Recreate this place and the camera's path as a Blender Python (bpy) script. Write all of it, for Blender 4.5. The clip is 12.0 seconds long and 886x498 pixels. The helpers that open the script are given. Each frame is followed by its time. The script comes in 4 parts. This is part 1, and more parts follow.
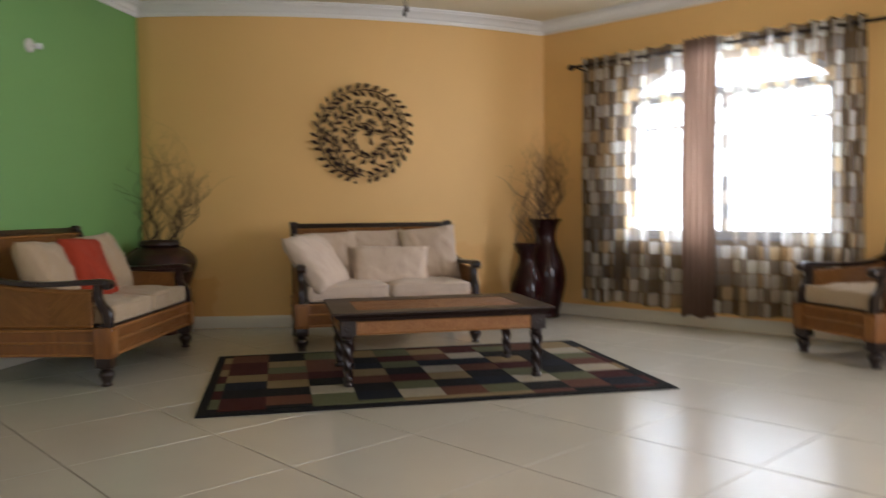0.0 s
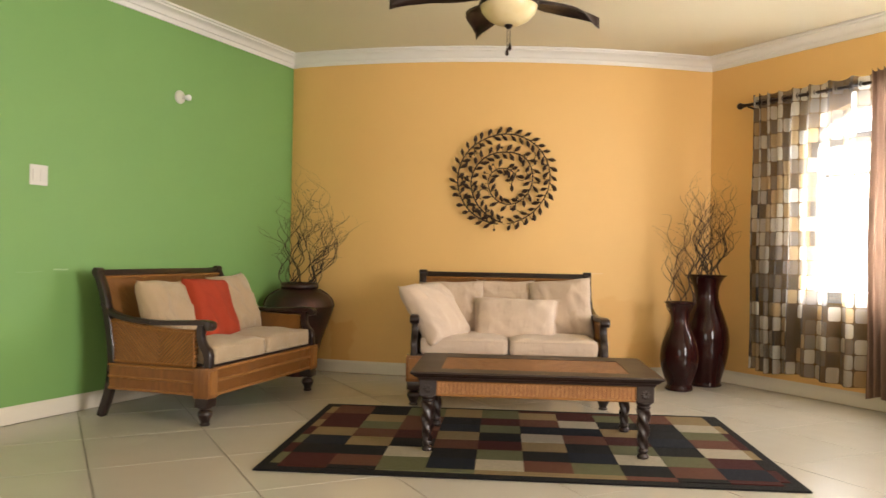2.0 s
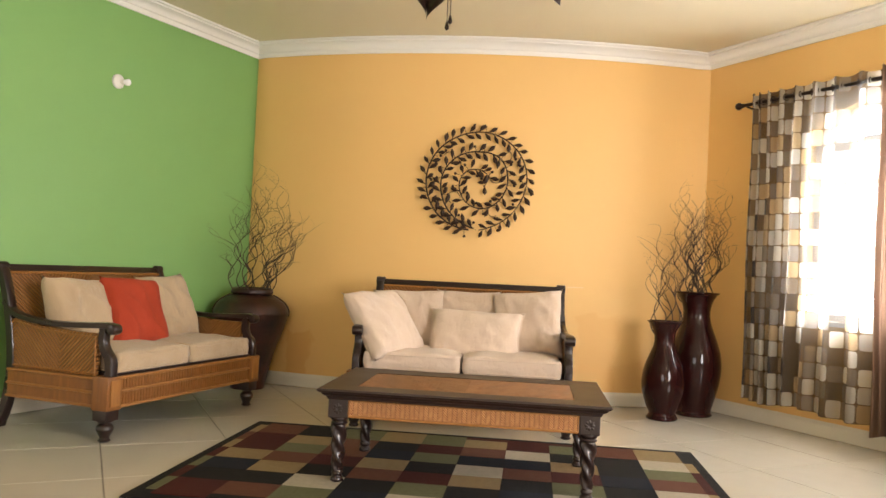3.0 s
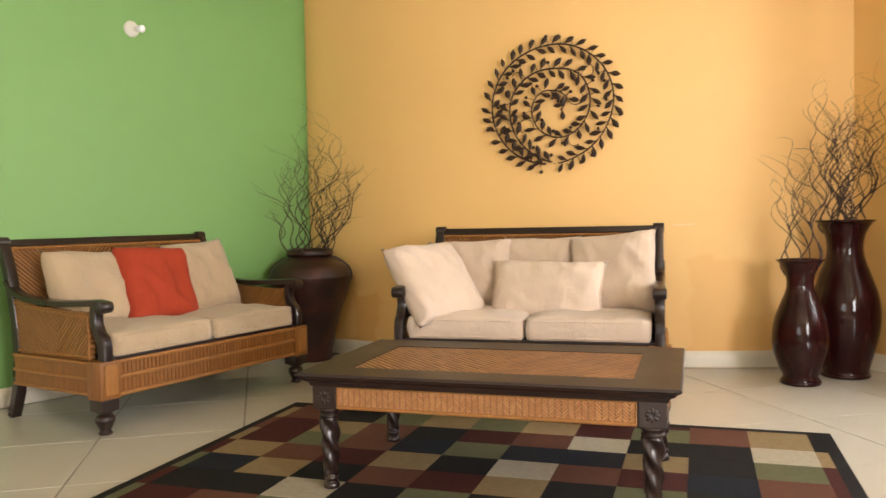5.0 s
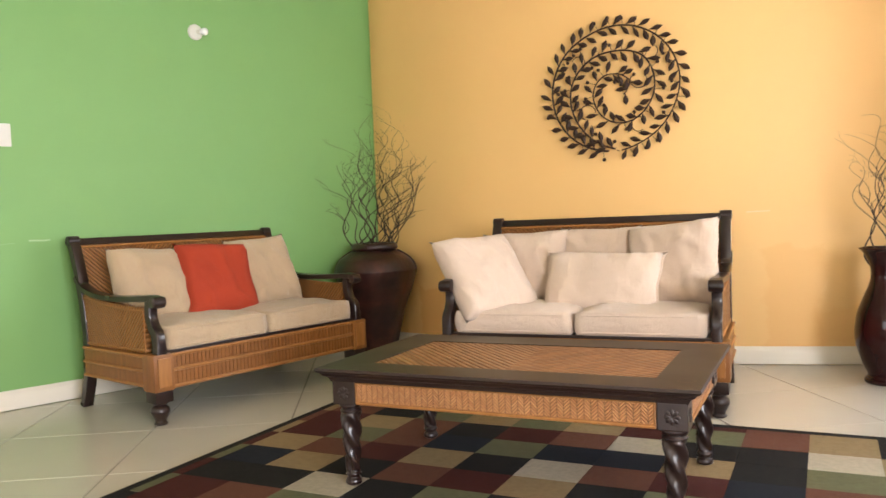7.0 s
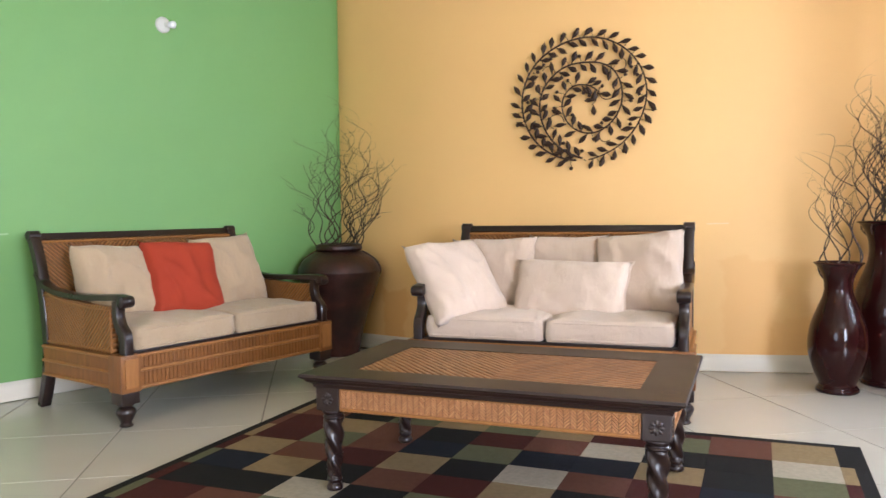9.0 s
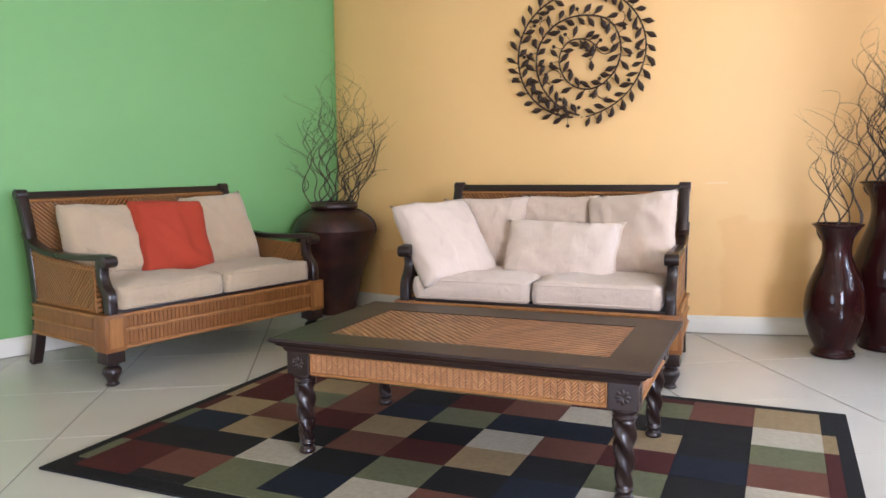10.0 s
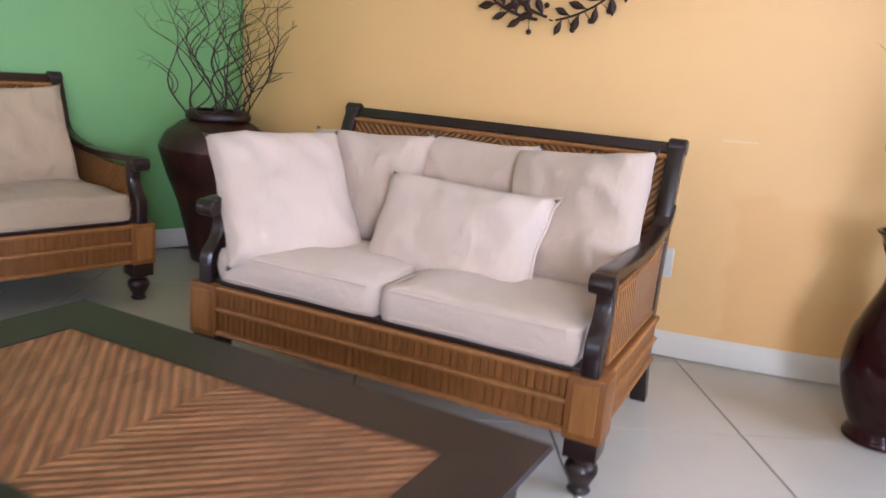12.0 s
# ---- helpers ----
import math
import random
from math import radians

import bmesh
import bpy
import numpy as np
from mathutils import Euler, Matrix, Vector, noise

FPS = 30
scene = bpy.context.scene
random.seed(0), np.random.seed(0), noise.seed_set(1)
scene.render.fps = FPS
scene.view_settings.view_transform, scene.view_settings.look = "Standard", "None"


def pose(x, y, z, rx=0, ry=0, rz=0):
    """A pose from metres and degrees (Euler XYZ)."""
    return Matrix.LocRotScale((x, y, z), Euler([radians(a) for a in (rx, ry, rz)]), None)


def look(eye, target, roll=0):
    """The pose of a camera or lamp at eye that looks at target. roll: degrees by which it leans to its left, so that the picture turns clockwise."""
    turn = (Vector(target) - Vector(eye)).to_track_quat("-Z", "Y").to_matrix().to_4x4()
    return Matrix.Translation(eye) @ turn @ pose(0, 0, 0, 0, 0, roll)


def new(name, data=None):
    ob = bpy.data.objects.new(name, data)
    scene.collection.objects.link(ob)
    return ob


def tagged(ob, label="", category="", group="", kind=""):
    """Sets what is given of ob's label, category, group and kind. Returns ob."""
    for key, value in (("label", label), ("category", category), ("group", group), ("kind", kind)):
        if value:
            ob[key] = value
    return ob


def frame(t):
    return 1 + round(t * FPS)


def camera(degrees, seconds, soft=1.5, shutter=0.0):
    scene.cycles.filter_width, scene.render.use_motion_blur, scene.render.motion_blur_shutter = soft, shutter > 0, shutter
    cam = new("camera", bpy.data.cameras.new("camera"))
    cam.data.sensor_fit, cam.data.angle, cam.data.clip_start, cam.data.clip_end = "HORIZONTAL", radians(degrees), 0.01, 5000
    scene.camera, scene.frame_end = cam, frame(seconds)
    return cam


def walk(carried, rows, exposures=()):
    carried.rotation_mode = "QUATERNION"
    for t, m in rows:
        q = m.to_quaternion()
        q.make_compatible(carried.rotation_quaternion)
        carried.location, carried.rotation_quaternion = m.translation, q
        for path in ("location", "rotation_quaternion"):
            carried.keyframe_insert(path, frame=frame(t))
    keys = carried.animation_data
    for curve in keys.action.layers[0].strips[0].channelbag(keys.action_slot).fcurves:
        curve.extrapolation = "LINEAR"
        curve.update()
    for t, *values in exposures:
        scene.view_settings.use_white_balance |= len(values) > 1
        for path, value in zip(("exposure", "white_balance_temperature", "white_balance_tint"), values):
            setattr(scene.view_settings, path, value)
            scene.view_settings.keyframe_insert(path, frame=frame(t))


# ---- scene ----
cam = camera(59.0, 12.0, shutter=0.5)
PATH = [
    (0, (1.229, -6.465, 0.944), (1.576, -4.498, 0.846), -0.6),
    (0.5, (1.377, -6.402, 0.934), (1.431, -4.403, 0.918), 4.6),
    (1, (1.554, -6.351, 0.983), (1.457, -4.354, 0.983), 2.8),
    (1.5, (1.71, -6.267, 0.99), (1.497, -4.278, 1.008), 1.7),
    (2, (1.923, -6.159, 0.987), (1.706, -4.171, 0.999), 1.1),
    (2.5, (2.16, -5.903, 0.958), (1.947, -3.915, 1.029), 1.8),
    (2.7, (2.247, -5.77, 0.949), (2.002, -3.786, 1.0), 2.4),
    (4.3, (2.567, -4.888, 0.882), (2.037, -2.962, 0.972), 1.0),
    (4.5, (2.606, -4.794, 0.921), (2.018, -2.882, 0.909), 1.2),
    (5, (2.7, -4.631, 0.906), (2.019, -2.752, 0.832), -1.2),
    (5.5, (2.776, -4.561, 0.935), (1.922, -2.754, 0.857), -0.7),
    (6, (2.896, -4.47, 0.934), (1.977, -2.695, 0.871), -0.9),
    (6.5, (2.955, -4.428, 0.874), (1.998, -2.674, 0.791), -3.1),
    (7, (2.946, -4.442, 0.896), (2.009, -2.678, 0.811), -2.3),
    (7.2, (2.932, -4.461, 0.895), (2.06, -2.663, 0.82), -1.9),
    (8.8, (2.818, -4.544, 0.932), (1.999, -2.723, 0.82), -0.8),
    (9, (2.825, -4.528, 0.941), (2.02, -2.7, 0.844), -0.7),
    (9.5, (2.858, -4.488, 0.946), (2.094, -2.643, 0.829), -1.6),
    (10, (2.945, -4.411, 0.967), (2.096, -2.613, 0.753), -0.6),
    (10.5, (3.007, -4.184, 0.954), (2.13, -2.399, 0.743), 2.0),
    (11, (2.997, -3.732, 1.014), (2.161, -1.93, 0.78), 0.2),
    (11.5, (3.016, -3.279, 1.0), (2.127, -1.529, 0.617), 0.5),
    (12, (2.981, -2.801, 1.038), (2.012, -1.112, 0.579), 4.7),
]
walk(cam, [(t, look(eye, target, roll)) for t, eye, target, roll in PATH], exposures=[(0, -0.83, 5900, 15), (0.5, -0.73, 6300, 15), (1, -0.54, 6700, 15), (1.5, -0.13, 6900, 15), (2, 0.05, 7000, 15), (2.5, 0.21, 6900, 15), (4.5, 0.38, 6750, 15), (7, 0.54, 6200, 15), (9.5, 0.48, 5300, 16), (11, 0.39, 5050, 20), (12, 0.3, 5050, 21)])

# room plan: curved feature wall, green wall, window wall
ARC_X, ARC_A, ARC_R = 1.3, 0.065, 5.2
CEIL, CROWN = 2.63, 2.522
GY = (-0.075, 0.27)
YR = (3.40, 0.468)
GREEN_DIR = Vector((-0.325, -0.9457)).normalized()
GREEN_N = Vector((-GREEN_DIR.y, GREEN_DIR.x))
GREEN_LEN = 2.745
WIN_DIR = Vector((0.597, -0.802)).normalized()
WIN_N = Vector((WIN_DIR.y, -WIN_DIR.x))


def arc_y(x):
    return ARC_A + (x - ARC_X) ** 2 / (2 * ARC_R)


def win_pt(s, off=0.0, z=0.0):
    p = Vector(YR) + WIN_DIR * s + WIN_N * off
    return Vector((p.x, p.y, z))


# ---------------------------------------------------------------- world and light
world = bpy.data.worlds.new("sky")
scene.world = world
world.use_nodes = True
wn = world.node_tree.nodes
sky = wn.new("ShaderNodeTexSky")
sky.sky_type, sky.sun_disc = "NISHITA", False
sky.sun_elevation, sky.sun_rotation = radians(50), radians(60)
world.node_tree.links.new(sky.outputs[0], wn["Background"].inputs[0])
wn["Background"].inputs[1].default_value = 0.12

sun_data = bpy.data.lights.new("sun", "SUN")
sun_data.energy, sun_data.angle, sun_data.color = 3.0, radians(0.5), (1, 0.95, 0.88)
new("sun", sun_data).matrix_world = look((0, 0, 12), (-3.0, -5.2, 2.0))


def area_lamp(name, place, target, w, h, watts, colour):
    d = bpy.data.lights.new(name, "AREA")
    d.shape, d.size, d.size_y, d.energy, d.color = "RECTANGLE", w, h, watts, colour
    ob = new(name, d)
    ob.matrix_world = look(place, target)
    return ob


c = win_pt(1.66, -0.16, 1.42)
area_lamp("window_daylight", c, win_pt(1.66, 2.0, 1.3), 1.6, 1.35, 275, (0.86, 0.94, 1.0))
area_lamp("side_window_daylight", (5.6, -5.4, 1.35), (0, -4.6, 1.1), 1.7, 1.5, 228, (0.97, 0.98, 1.0))
area_lamp("rear_window_daylight", (1.6, -8.28, 1.4), (1.6, 0, 1.2), 1.9, 1.3, 36, (1.0, 0.98, 0.95))
area_lamp("small_window_daylight", (-3.5, -5.72, 1.35), (1.2, 0, 1.3), 0.5, 0.6, 24, (1.0, 0.98, 0.95))


# ---------------------------------------------------------------- materials
def mat(name, colour=(0.5, 0.5, 0.5), rough=0.5, metal=0.0):
    m = bpy.data.materials.new(name)
    m.use_nodes = True
    b = m.node_tree.nodes["Principled BSDF"]
    b.inputs["Base Color"].default_value = (*colour, 1)
    b.inputs["Roughness"].default_value = rough
    b.inputs["Metallic"].default_value = metal
    return m


class Nodes:
    """Short hand for one material's node tree."""

    def __init__(self, m):
        self.t = m.node_tree
        self.b = self.t.nodes["Principled BSDF"]

    def add(self, kind, **sets):
        n = self.t.nodes.new("ShaderNode" + kind)
        for k, v in sets.items():
            if k in n.inputs:
                n.inputs[k].default_value = v
            else:
                for i in n.inputs:
                    if i.name.replace(" ", "_") == k:
                        i.default_value = v
        return n

    def link(self, a, b):
        self.t.links.new(a, b)

    def coord(self, kind="Object"):
        return self.t.nodes.new("ShaderNodeTexCoord").outputs[kind]

    def noise(self, scale, detail=4, vec=None, rough=0.55):
        n = self.add("TexNoise", Scale=scale, Detail=detail, Roughness=rough)
        self.link(vec or self.coord(), n.inputs["Vector"])
        return n.outputs["Fac"]

    def math(self, op, a, b=0.0, c=None):
        n = self.t.nodes.new("ShaderNodeMath")
        n.operation = op
        for i, v in enumerate((a, b) if c is None else (a, b, c)):
            if isinstance(v, (int, float)):
                n.inputs[i].default_value = v
            else:
                self.link(v, n.inputs[i])
        return n.outputs[0]

    def mix(self, fac, a, b, blend="MIX"):
        n = self.t.nodes.new("ShaderNodeMix")
        n.data_type, n.blend_type = "RGBA", blend
        for k, v in ((0, fac), (6, a), (7, b)):
            if isinstance(v, (int, float)):
                n.inputs[k].default_value = v
            elif isinstance(v, tuple):
                n.inputs[k].default_value = (*v, 1)
            else:
                self.link(v, n.inputs[k])
        return n.outputs[2]

    def ramp(self, fac, stops):
        n = self.t.nodes.new("ShaderNodeValToRGB")
        e = n.color_ramp.elements
        while len(e) < len(stops):
            e.new(0.5)
        for el, (p, col) in zip(e, stops):
            el.position, el.color = p, (*col, 1)
        self.link(fac, n.inputs[0])
        return n.outputs[0]

    def xyz(self, vec):
        n = self.t.nodes.new("ShaderNodeSeparateXYZ")
        self.link(vec, n.inputs[0])
        return n.outputs

    def bump(self, height, strength=0.3, dist=0.002):
        n = self.add("Bump", Strength=strength, Distance=dist)
        self.link(height, n.inputs["Height"])
        self.link(n.outputs[0], self.b.inputs["Normal"])


def paint(name, colour, colour2, rough=0.55):
    m = mat(name, colour, rough)
    n = Nodes(m)
    big = n.noise(0.9, 3)
    small = n.noise(14, 5)
    col = n.mix(n.math("MULTIPLY", big, 0.7), colour, colour2)
    col = n.mix(n.math("MULTIPLY", small, 0.12), col, tuple(v * 0.8 for v in colour))
    n.link(col, n.b.inputs["Base Color"])
    n.bump(n.math("ADD", n.noise(160, 3), n.math("MULTIPLY", n.noise(22, 3), 0.8)), 0.18, 0.0015)
    return m


M_YELLOW = paint("yellow wall paint", (0.775, 0.473, 0.166), (0.815, 0.513, 0.196))


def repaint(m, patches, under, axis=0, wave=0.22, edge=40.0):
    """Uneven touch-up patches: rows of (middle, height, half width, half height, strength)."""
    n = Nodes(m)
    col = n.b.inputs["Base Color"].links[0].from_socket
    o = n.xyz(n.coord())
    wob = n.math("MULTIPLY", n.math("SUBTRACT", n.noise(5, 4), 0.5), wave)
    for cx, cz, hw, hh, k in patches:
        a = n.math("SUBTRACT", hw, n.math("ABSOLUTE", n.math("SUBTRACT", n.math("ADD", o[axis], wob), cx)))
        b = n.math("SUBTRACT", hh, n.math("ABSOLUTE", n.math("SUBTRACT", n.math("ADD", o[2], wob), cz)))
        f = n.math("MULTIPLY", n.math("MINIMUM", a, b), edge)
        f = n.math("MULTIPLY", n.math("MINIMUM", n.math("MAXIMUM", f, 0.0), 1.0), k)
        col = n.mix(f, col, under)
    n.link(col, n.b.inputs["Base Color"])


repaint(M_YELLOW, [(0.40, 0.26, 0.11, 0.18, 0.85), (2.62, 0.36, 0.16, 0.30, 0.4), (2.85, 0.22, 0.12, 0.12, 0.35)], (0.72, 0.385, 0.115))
M_GREEN = paint("green wall paint", (0.164, 0.340, 0.098), (0.195, 0.37, 0.118))
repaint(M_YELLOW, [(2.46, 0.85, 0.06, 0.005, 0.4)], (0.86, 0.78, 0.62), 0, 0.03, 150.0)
repaint(M_GREEN, [(-1.84, 0.85, 0.05, 0.006, 0.4), (-2.03, 0.84, 0.08, 0.003, 0.22)], (0.66, 0.78, 0.58), 1, 0.03, 150.0)
M_CEIL = paint("ceiling paint", (0.74, 0.67, 0.485), (0.69, 0.625, 0.46), 0.7)
M_WHITE = paint("white trim paint", (0.80, 0.78, 0.74), (0.75, 0.73, 0.70), 0.4)
M_BASE = paint("cream trim paint", (0.70, 0.65, 0.55), (0.65, 0.60, 0.50), 0.45)
M_PLAIN = paint("cream wall paint", (0.74, 0.62, 0.42), (0.72, 0.60, 0.42))


def tile_material():
    m = mat("glazed floor tile", (0.66, 0.62, 0.54), 0.16)
    n = Nodes(m)
    info = n.t.nodes.new("ShaderNodeObjectInfo")
    geo = n.t.nodes.new("ShaderNodeNewGeometry").outputs["Position"]
    a = n.noise(1.7, 5, geo)
    b = n.noise(9, 6, geo)
    col = n.mix(a, (0.47, 0.43, 0.36), (0.55, 0.52, 0.455))
    col = n.mix(n.math("MULTIPLY", b, 0.25), col, (0.42, 0.38, 0.32))
    col = n.mix(n.math("MULTIPLY", info.outputs["Random"], 0.12), col, (0.42, 0.39, 0.34))
    n.link(col, n.b.inputs["Base Color"])
    n.link(n.math("ADD", n.math("MULTIPLY", b, 0.16), 0.13), n.b.inputs["Roughness"])
    n.bump(n.noise(5, 3, geo), 0.05, 0.002)
    return m


M_TILE = tile_material()
M_GROUT = mat("dark grout", (0.16, 0.14, 0.12), 0.9)


def wood(name, c1, c2, rough=0.25):
    m = mat(name, c1, rough)
    n = Nodes(m)
    mp = n.add("Mapping")
    mp.inputs["Scale"].default_value = (3, 22, 22)
    n.link(n.coord(), mp.inputs["Vector"])
    g = n.noise(4, 6, mp.outputs[0])
    n.link(n.mix(g, c1, c2), n.b.inputs["Base Color"])
    n.link(n.math("ADD", n.math("MULTIPLY", n.noise(3, 3), 0.14), rough - 0.06), n.b.inputs["Roughness"])
    n.bump(g, 0.03, 0.0004)
    return m


M_DARK = wood("dark stained mahogany", (0.012, 0.006, 0.005), (0.022, 0.010, 0.008), 0.28)
M_TOP = wood("dark stained tabletop", (0.013, 0.0065, 0.005), (0.024, 0.011, 0.0085), 0.44)
M_FAN = wood("fan blade walnut", (0.020, 0.009, 0.007), (0.036, 0.016, 0.011), 0.35)


def cane(name, ax, bx, band, pitch, c1, c2, c3, dark=0.72, seam=0.0, shift=0.0):
    """Herringbone-woven rattan: strands slant one way in one band and the other way in the next."""
    m = mat(name, c2, 0.45)
    n = Nodes(m)
    o = n.xyz(n.coord())
    u, v = o[ax], o[bx]
    tri = n.math("PINGPONG", n.math("ADD", u, shift), band)
    s = n.math("DIVIDE", n.math("ADD", v, tri), pitch)
    wob = n.math("MULTIPLY", n.noise(14, 2), 0.35)
    s = n.math("ADD", s, wob)
    f = n.math("FRACT", s)
    ridge = n.math("SINE", n.math("MULTIPLY", f, math.pi))
    cell = n.add("TexWhiteNoise")
    cell.noise_dimensions = "2D"
    cmb = n.t.nodes.new("ShaderNodeCombineXYZ")
    n.link(n.math("FLOOR", s), cmb.inputs[0])
    n.link(n.math("FLOOR", n.math("DIVIDE", u, min(band, 0.045))), cmb.inputs[1])
    n.link(cmb.outputs[0], cell.inputs["Vector"])
    col = n.mix(cell.outputs["Value"], c2, c3)
    col = n.mix(n.math("MULTIPLY", n.noise(6, 4), 0.5), col, c1)
    gap = n.math("POWER", n.math("SUBTRACT", 1.0, ridge), 1.6)
    col = n.mix(n.math("MULTIPLY", gap, dark), col, tuple(x * 0.25 for x in c1))
    if seam:
        turn = n.math("POWER", n.math("ABSOLUTE", n.math("SUBTRACT", n.math("DIVIDE", tri, band / 2), 1.0)), 5.0)
        col = n.mix(n.math("MULTIPLY", turn, seam), col, tuple(x * 0.3 for x in c1))
    n.link(col, n.b.inputs["Base Color"])
    n.bump(ridge, 1.0, 0.006)
    return m


RAT = ((0.15, 0.055, 0.012), (0.27, 0.108, 0.024), (0.36, 0.155, 0.038))
M_CANE_XZ = cane("woven rattan back", 0, 2, 0.31, 0.024, *RAT, 0.75, 0.0)
M_CANE_YZ = cane("woven rattan side", 1, 2, 0.30, 0.023, *RAT, 0.75, 0.0)
M_CANE_XY = cane("woven rattan tabletop", 0, 1, 0.467, 0.030, (0.12, 0.043, 0.012), (0.225, 0.086, 0.027), (0.38, 0.165, 0.06), 0.5, 0.0, 0.467)
M_CANE_APRON = cane("woven rattan apron", 0, 2, 0.020, 0.0105, (0.30, 0.115, 0.04), (0.52, 0.225, 0.085), (0.68, 0.34, 0.14), 0.55, 0.6)
M_CANE_APRON_Y = cane("woven rattan apron end", 1, 2, 0.020, 0.0105, (0.30, 0.115, 0.04), (0.52, 0.225, 0.085), (0.68, 0.34, 0.14), 0.55, 0.6)


def rattan_plain(name, c1, c2):
    m = mat(name, c1, 0.42)
    n = Nodes(m)
    mp = n.add("Mapping")
    mp.inputs["Scale"].default_value = (1, 1, 0.15)
    n.link(n.coord(), mp.inputs["Vector"])
    g = n.noise(60, 3, mp.outputs[0])
    n.link(n.mix(g, c1, c2), n.b.inputs["Base Color"])
    n.bump(g, 0.3, 0.002)
    return m


M_RATTAN = rattan_plain("honey rattan", (0.10, 0.034, 0.007), (0.29, 0.112, 0.022))
M_RATTAN_L = rattan_plain("light rattan trim", (0.17, 0.064, 0.014), (0.36, 0.155, 0.036))


def fabric(name, c1, c2, weave=900, sheen=0.25, relief=0.85):
    m = mat(name, c1, 0.9)
    n = Nodes(m)
    n.b.inputs["Sheen Weight"].default_value = sheen
    a = n.noise(5, 4)
    n.link(n.mix(a, c1, c2), n.b.inputs["Base Color"])
    mp = n.add("Mapping")
    mp.inputs["Scale"].default_value = (1.0, 0.35, 1.0)
    n.link(n.coord(), mp.inputs["Vector"])
    crease = n.math("ABSOLUTE", n.math("SUBTRACT", n.noise(11, 3, mp.outputs[0], 0.6), 0.5))
    h = n.math("ADD", n.math("MULTIPLY", n.noise(7, 3), 2.0), n.math("MULTIPLY", crease, -2.2))
    h = n.math("ADD", h, n.math("MULTIPLY", n.noise(weave, 2), 0.22))
    n.bump(h, relief, 0.009)
    return m


M_LINEN = fabric("natural linen", (0.50, 0.378, 0.28), (0.585, 0.448, 0.337))
M_CREAM = fabric("cream cotton", (0.58, 0.45, 0.345), (0.65, 0.51, 0.40))
M_TAN = fabric("tan canvas", (0.39, 0.28, 0.17), (0.47, 0.345, 0.215))
M_RED = fabric("brick red cotton", (0.29, 0.026, 0.006), (0.38, 0.040, 0.009), 900, 0.0, 0.35)


def ceramic():
    m = mat("oxblood glazed ceramic", (0.045, 0.008, 0.008), 0.08)
    n = Nodes(m)
    n.link(n.mix(n.noise(7, 4), (0.011, 0.0028, 0.003), (0.030, 0.0055, 0.005)), n.b.inputs["Base Color"])
    n.b.inputs["Specular IOR Level"].default_value = 0.28
    return m


def pottery():
    m = mat("dark brown fired clay", (0.05, 0.02, 0.015), 0.42)
    n = Nodes(m)
    n.link(n.ramp(n.noise(6, 6), [(0.34, (0.008, 0.0035, 0.003)), (0.54, (0.036, 0.010, 0.007)), (0.78, (0.105, 0.028, 0.014))]), n.b.inputs["Base Color"])
    n.link(n.math("ADD", n.math("MULTIPLY", n.noise(12, 4), 0.35), 0.22), n.b.inputs["Roughness"])
    n.bump(n.noise(18, 5), 0.5, 0.008)
    return m


M_CERAMIC, M_POT = ceramic(), pottery()
M_TWIG = mat("dry brown twig", (0.045, 0.026, 0.016), 0.8)
M_IRON = mat("bronzed iron", (0.040, 0.020, 0.011), 0.6, 0.0)
M_IRON.node_tree.nodes["Principled BSDF"].inputs["Specular IOR Level"].default_value = 0.25
M_BRONZE = mat("oil-rubbed bronze", (0.028, 0.018, 0.014), 0.35, 0.7)
M_PLASTIC = mat("white plastic", (0.62, 0.60, 0.54), 0.35)


def alabaster():
    m = mat("alabaster glass bowl", (0.74, 0.62, 0.36), 0.25)
    n = Nodes(m)
    n.link(n.mix(n.noise(10, 5), (0.66, 0.52, 0.27), (0.82, 0.72, 0.46)), n.b.inputs["Base Color"])
    n.b.inputs["Subsurface Weight"].default_value = 0.25
    n.b.inputs["Subsurface Radius"].default_value = (0.03, 0.025, 0.015)
    return m


M_BOWL = alabaster()
M_PANE = mat("window glass", (1, 1, 1), 0.0)
M_PANE.node_tree.nodes["Principled BSDF"].inputs["Transmission Weight"].default_value = 1.0


# ---------------------------------------------------------------- mesh helpers
def thing(name, label, category, group="", at=None):
    ob = new(name)
    if at is not None:
        ob.matrix_world = at
    return tagged(ob, label, category, group)


def part(name, bm, material, parent=None, label="", smooth=False):
    me = bpy.data.meshes.new(name)
    bmesh.ops.recalc_face_normals(bm, faces=bm.faces)
    bm.to_mesh(me)
    bm.free()
    if smooth:
        me.polygons.foreach_set("use_smooth", [True] * len(me.polygons))
        if smooth != "all":
            me.set_sharp_from_angle(angle=radians(40))
    me.materials.append(material)
    ob = new(name, me)
    if parent is not None:
        ob.parent = parent
    return tagged(ob, label)


def setting(name, bm, material, label, category, smooth=False):
    return tagged(part(name, bm, material, None, "", smooth), label, category, kind="structure")


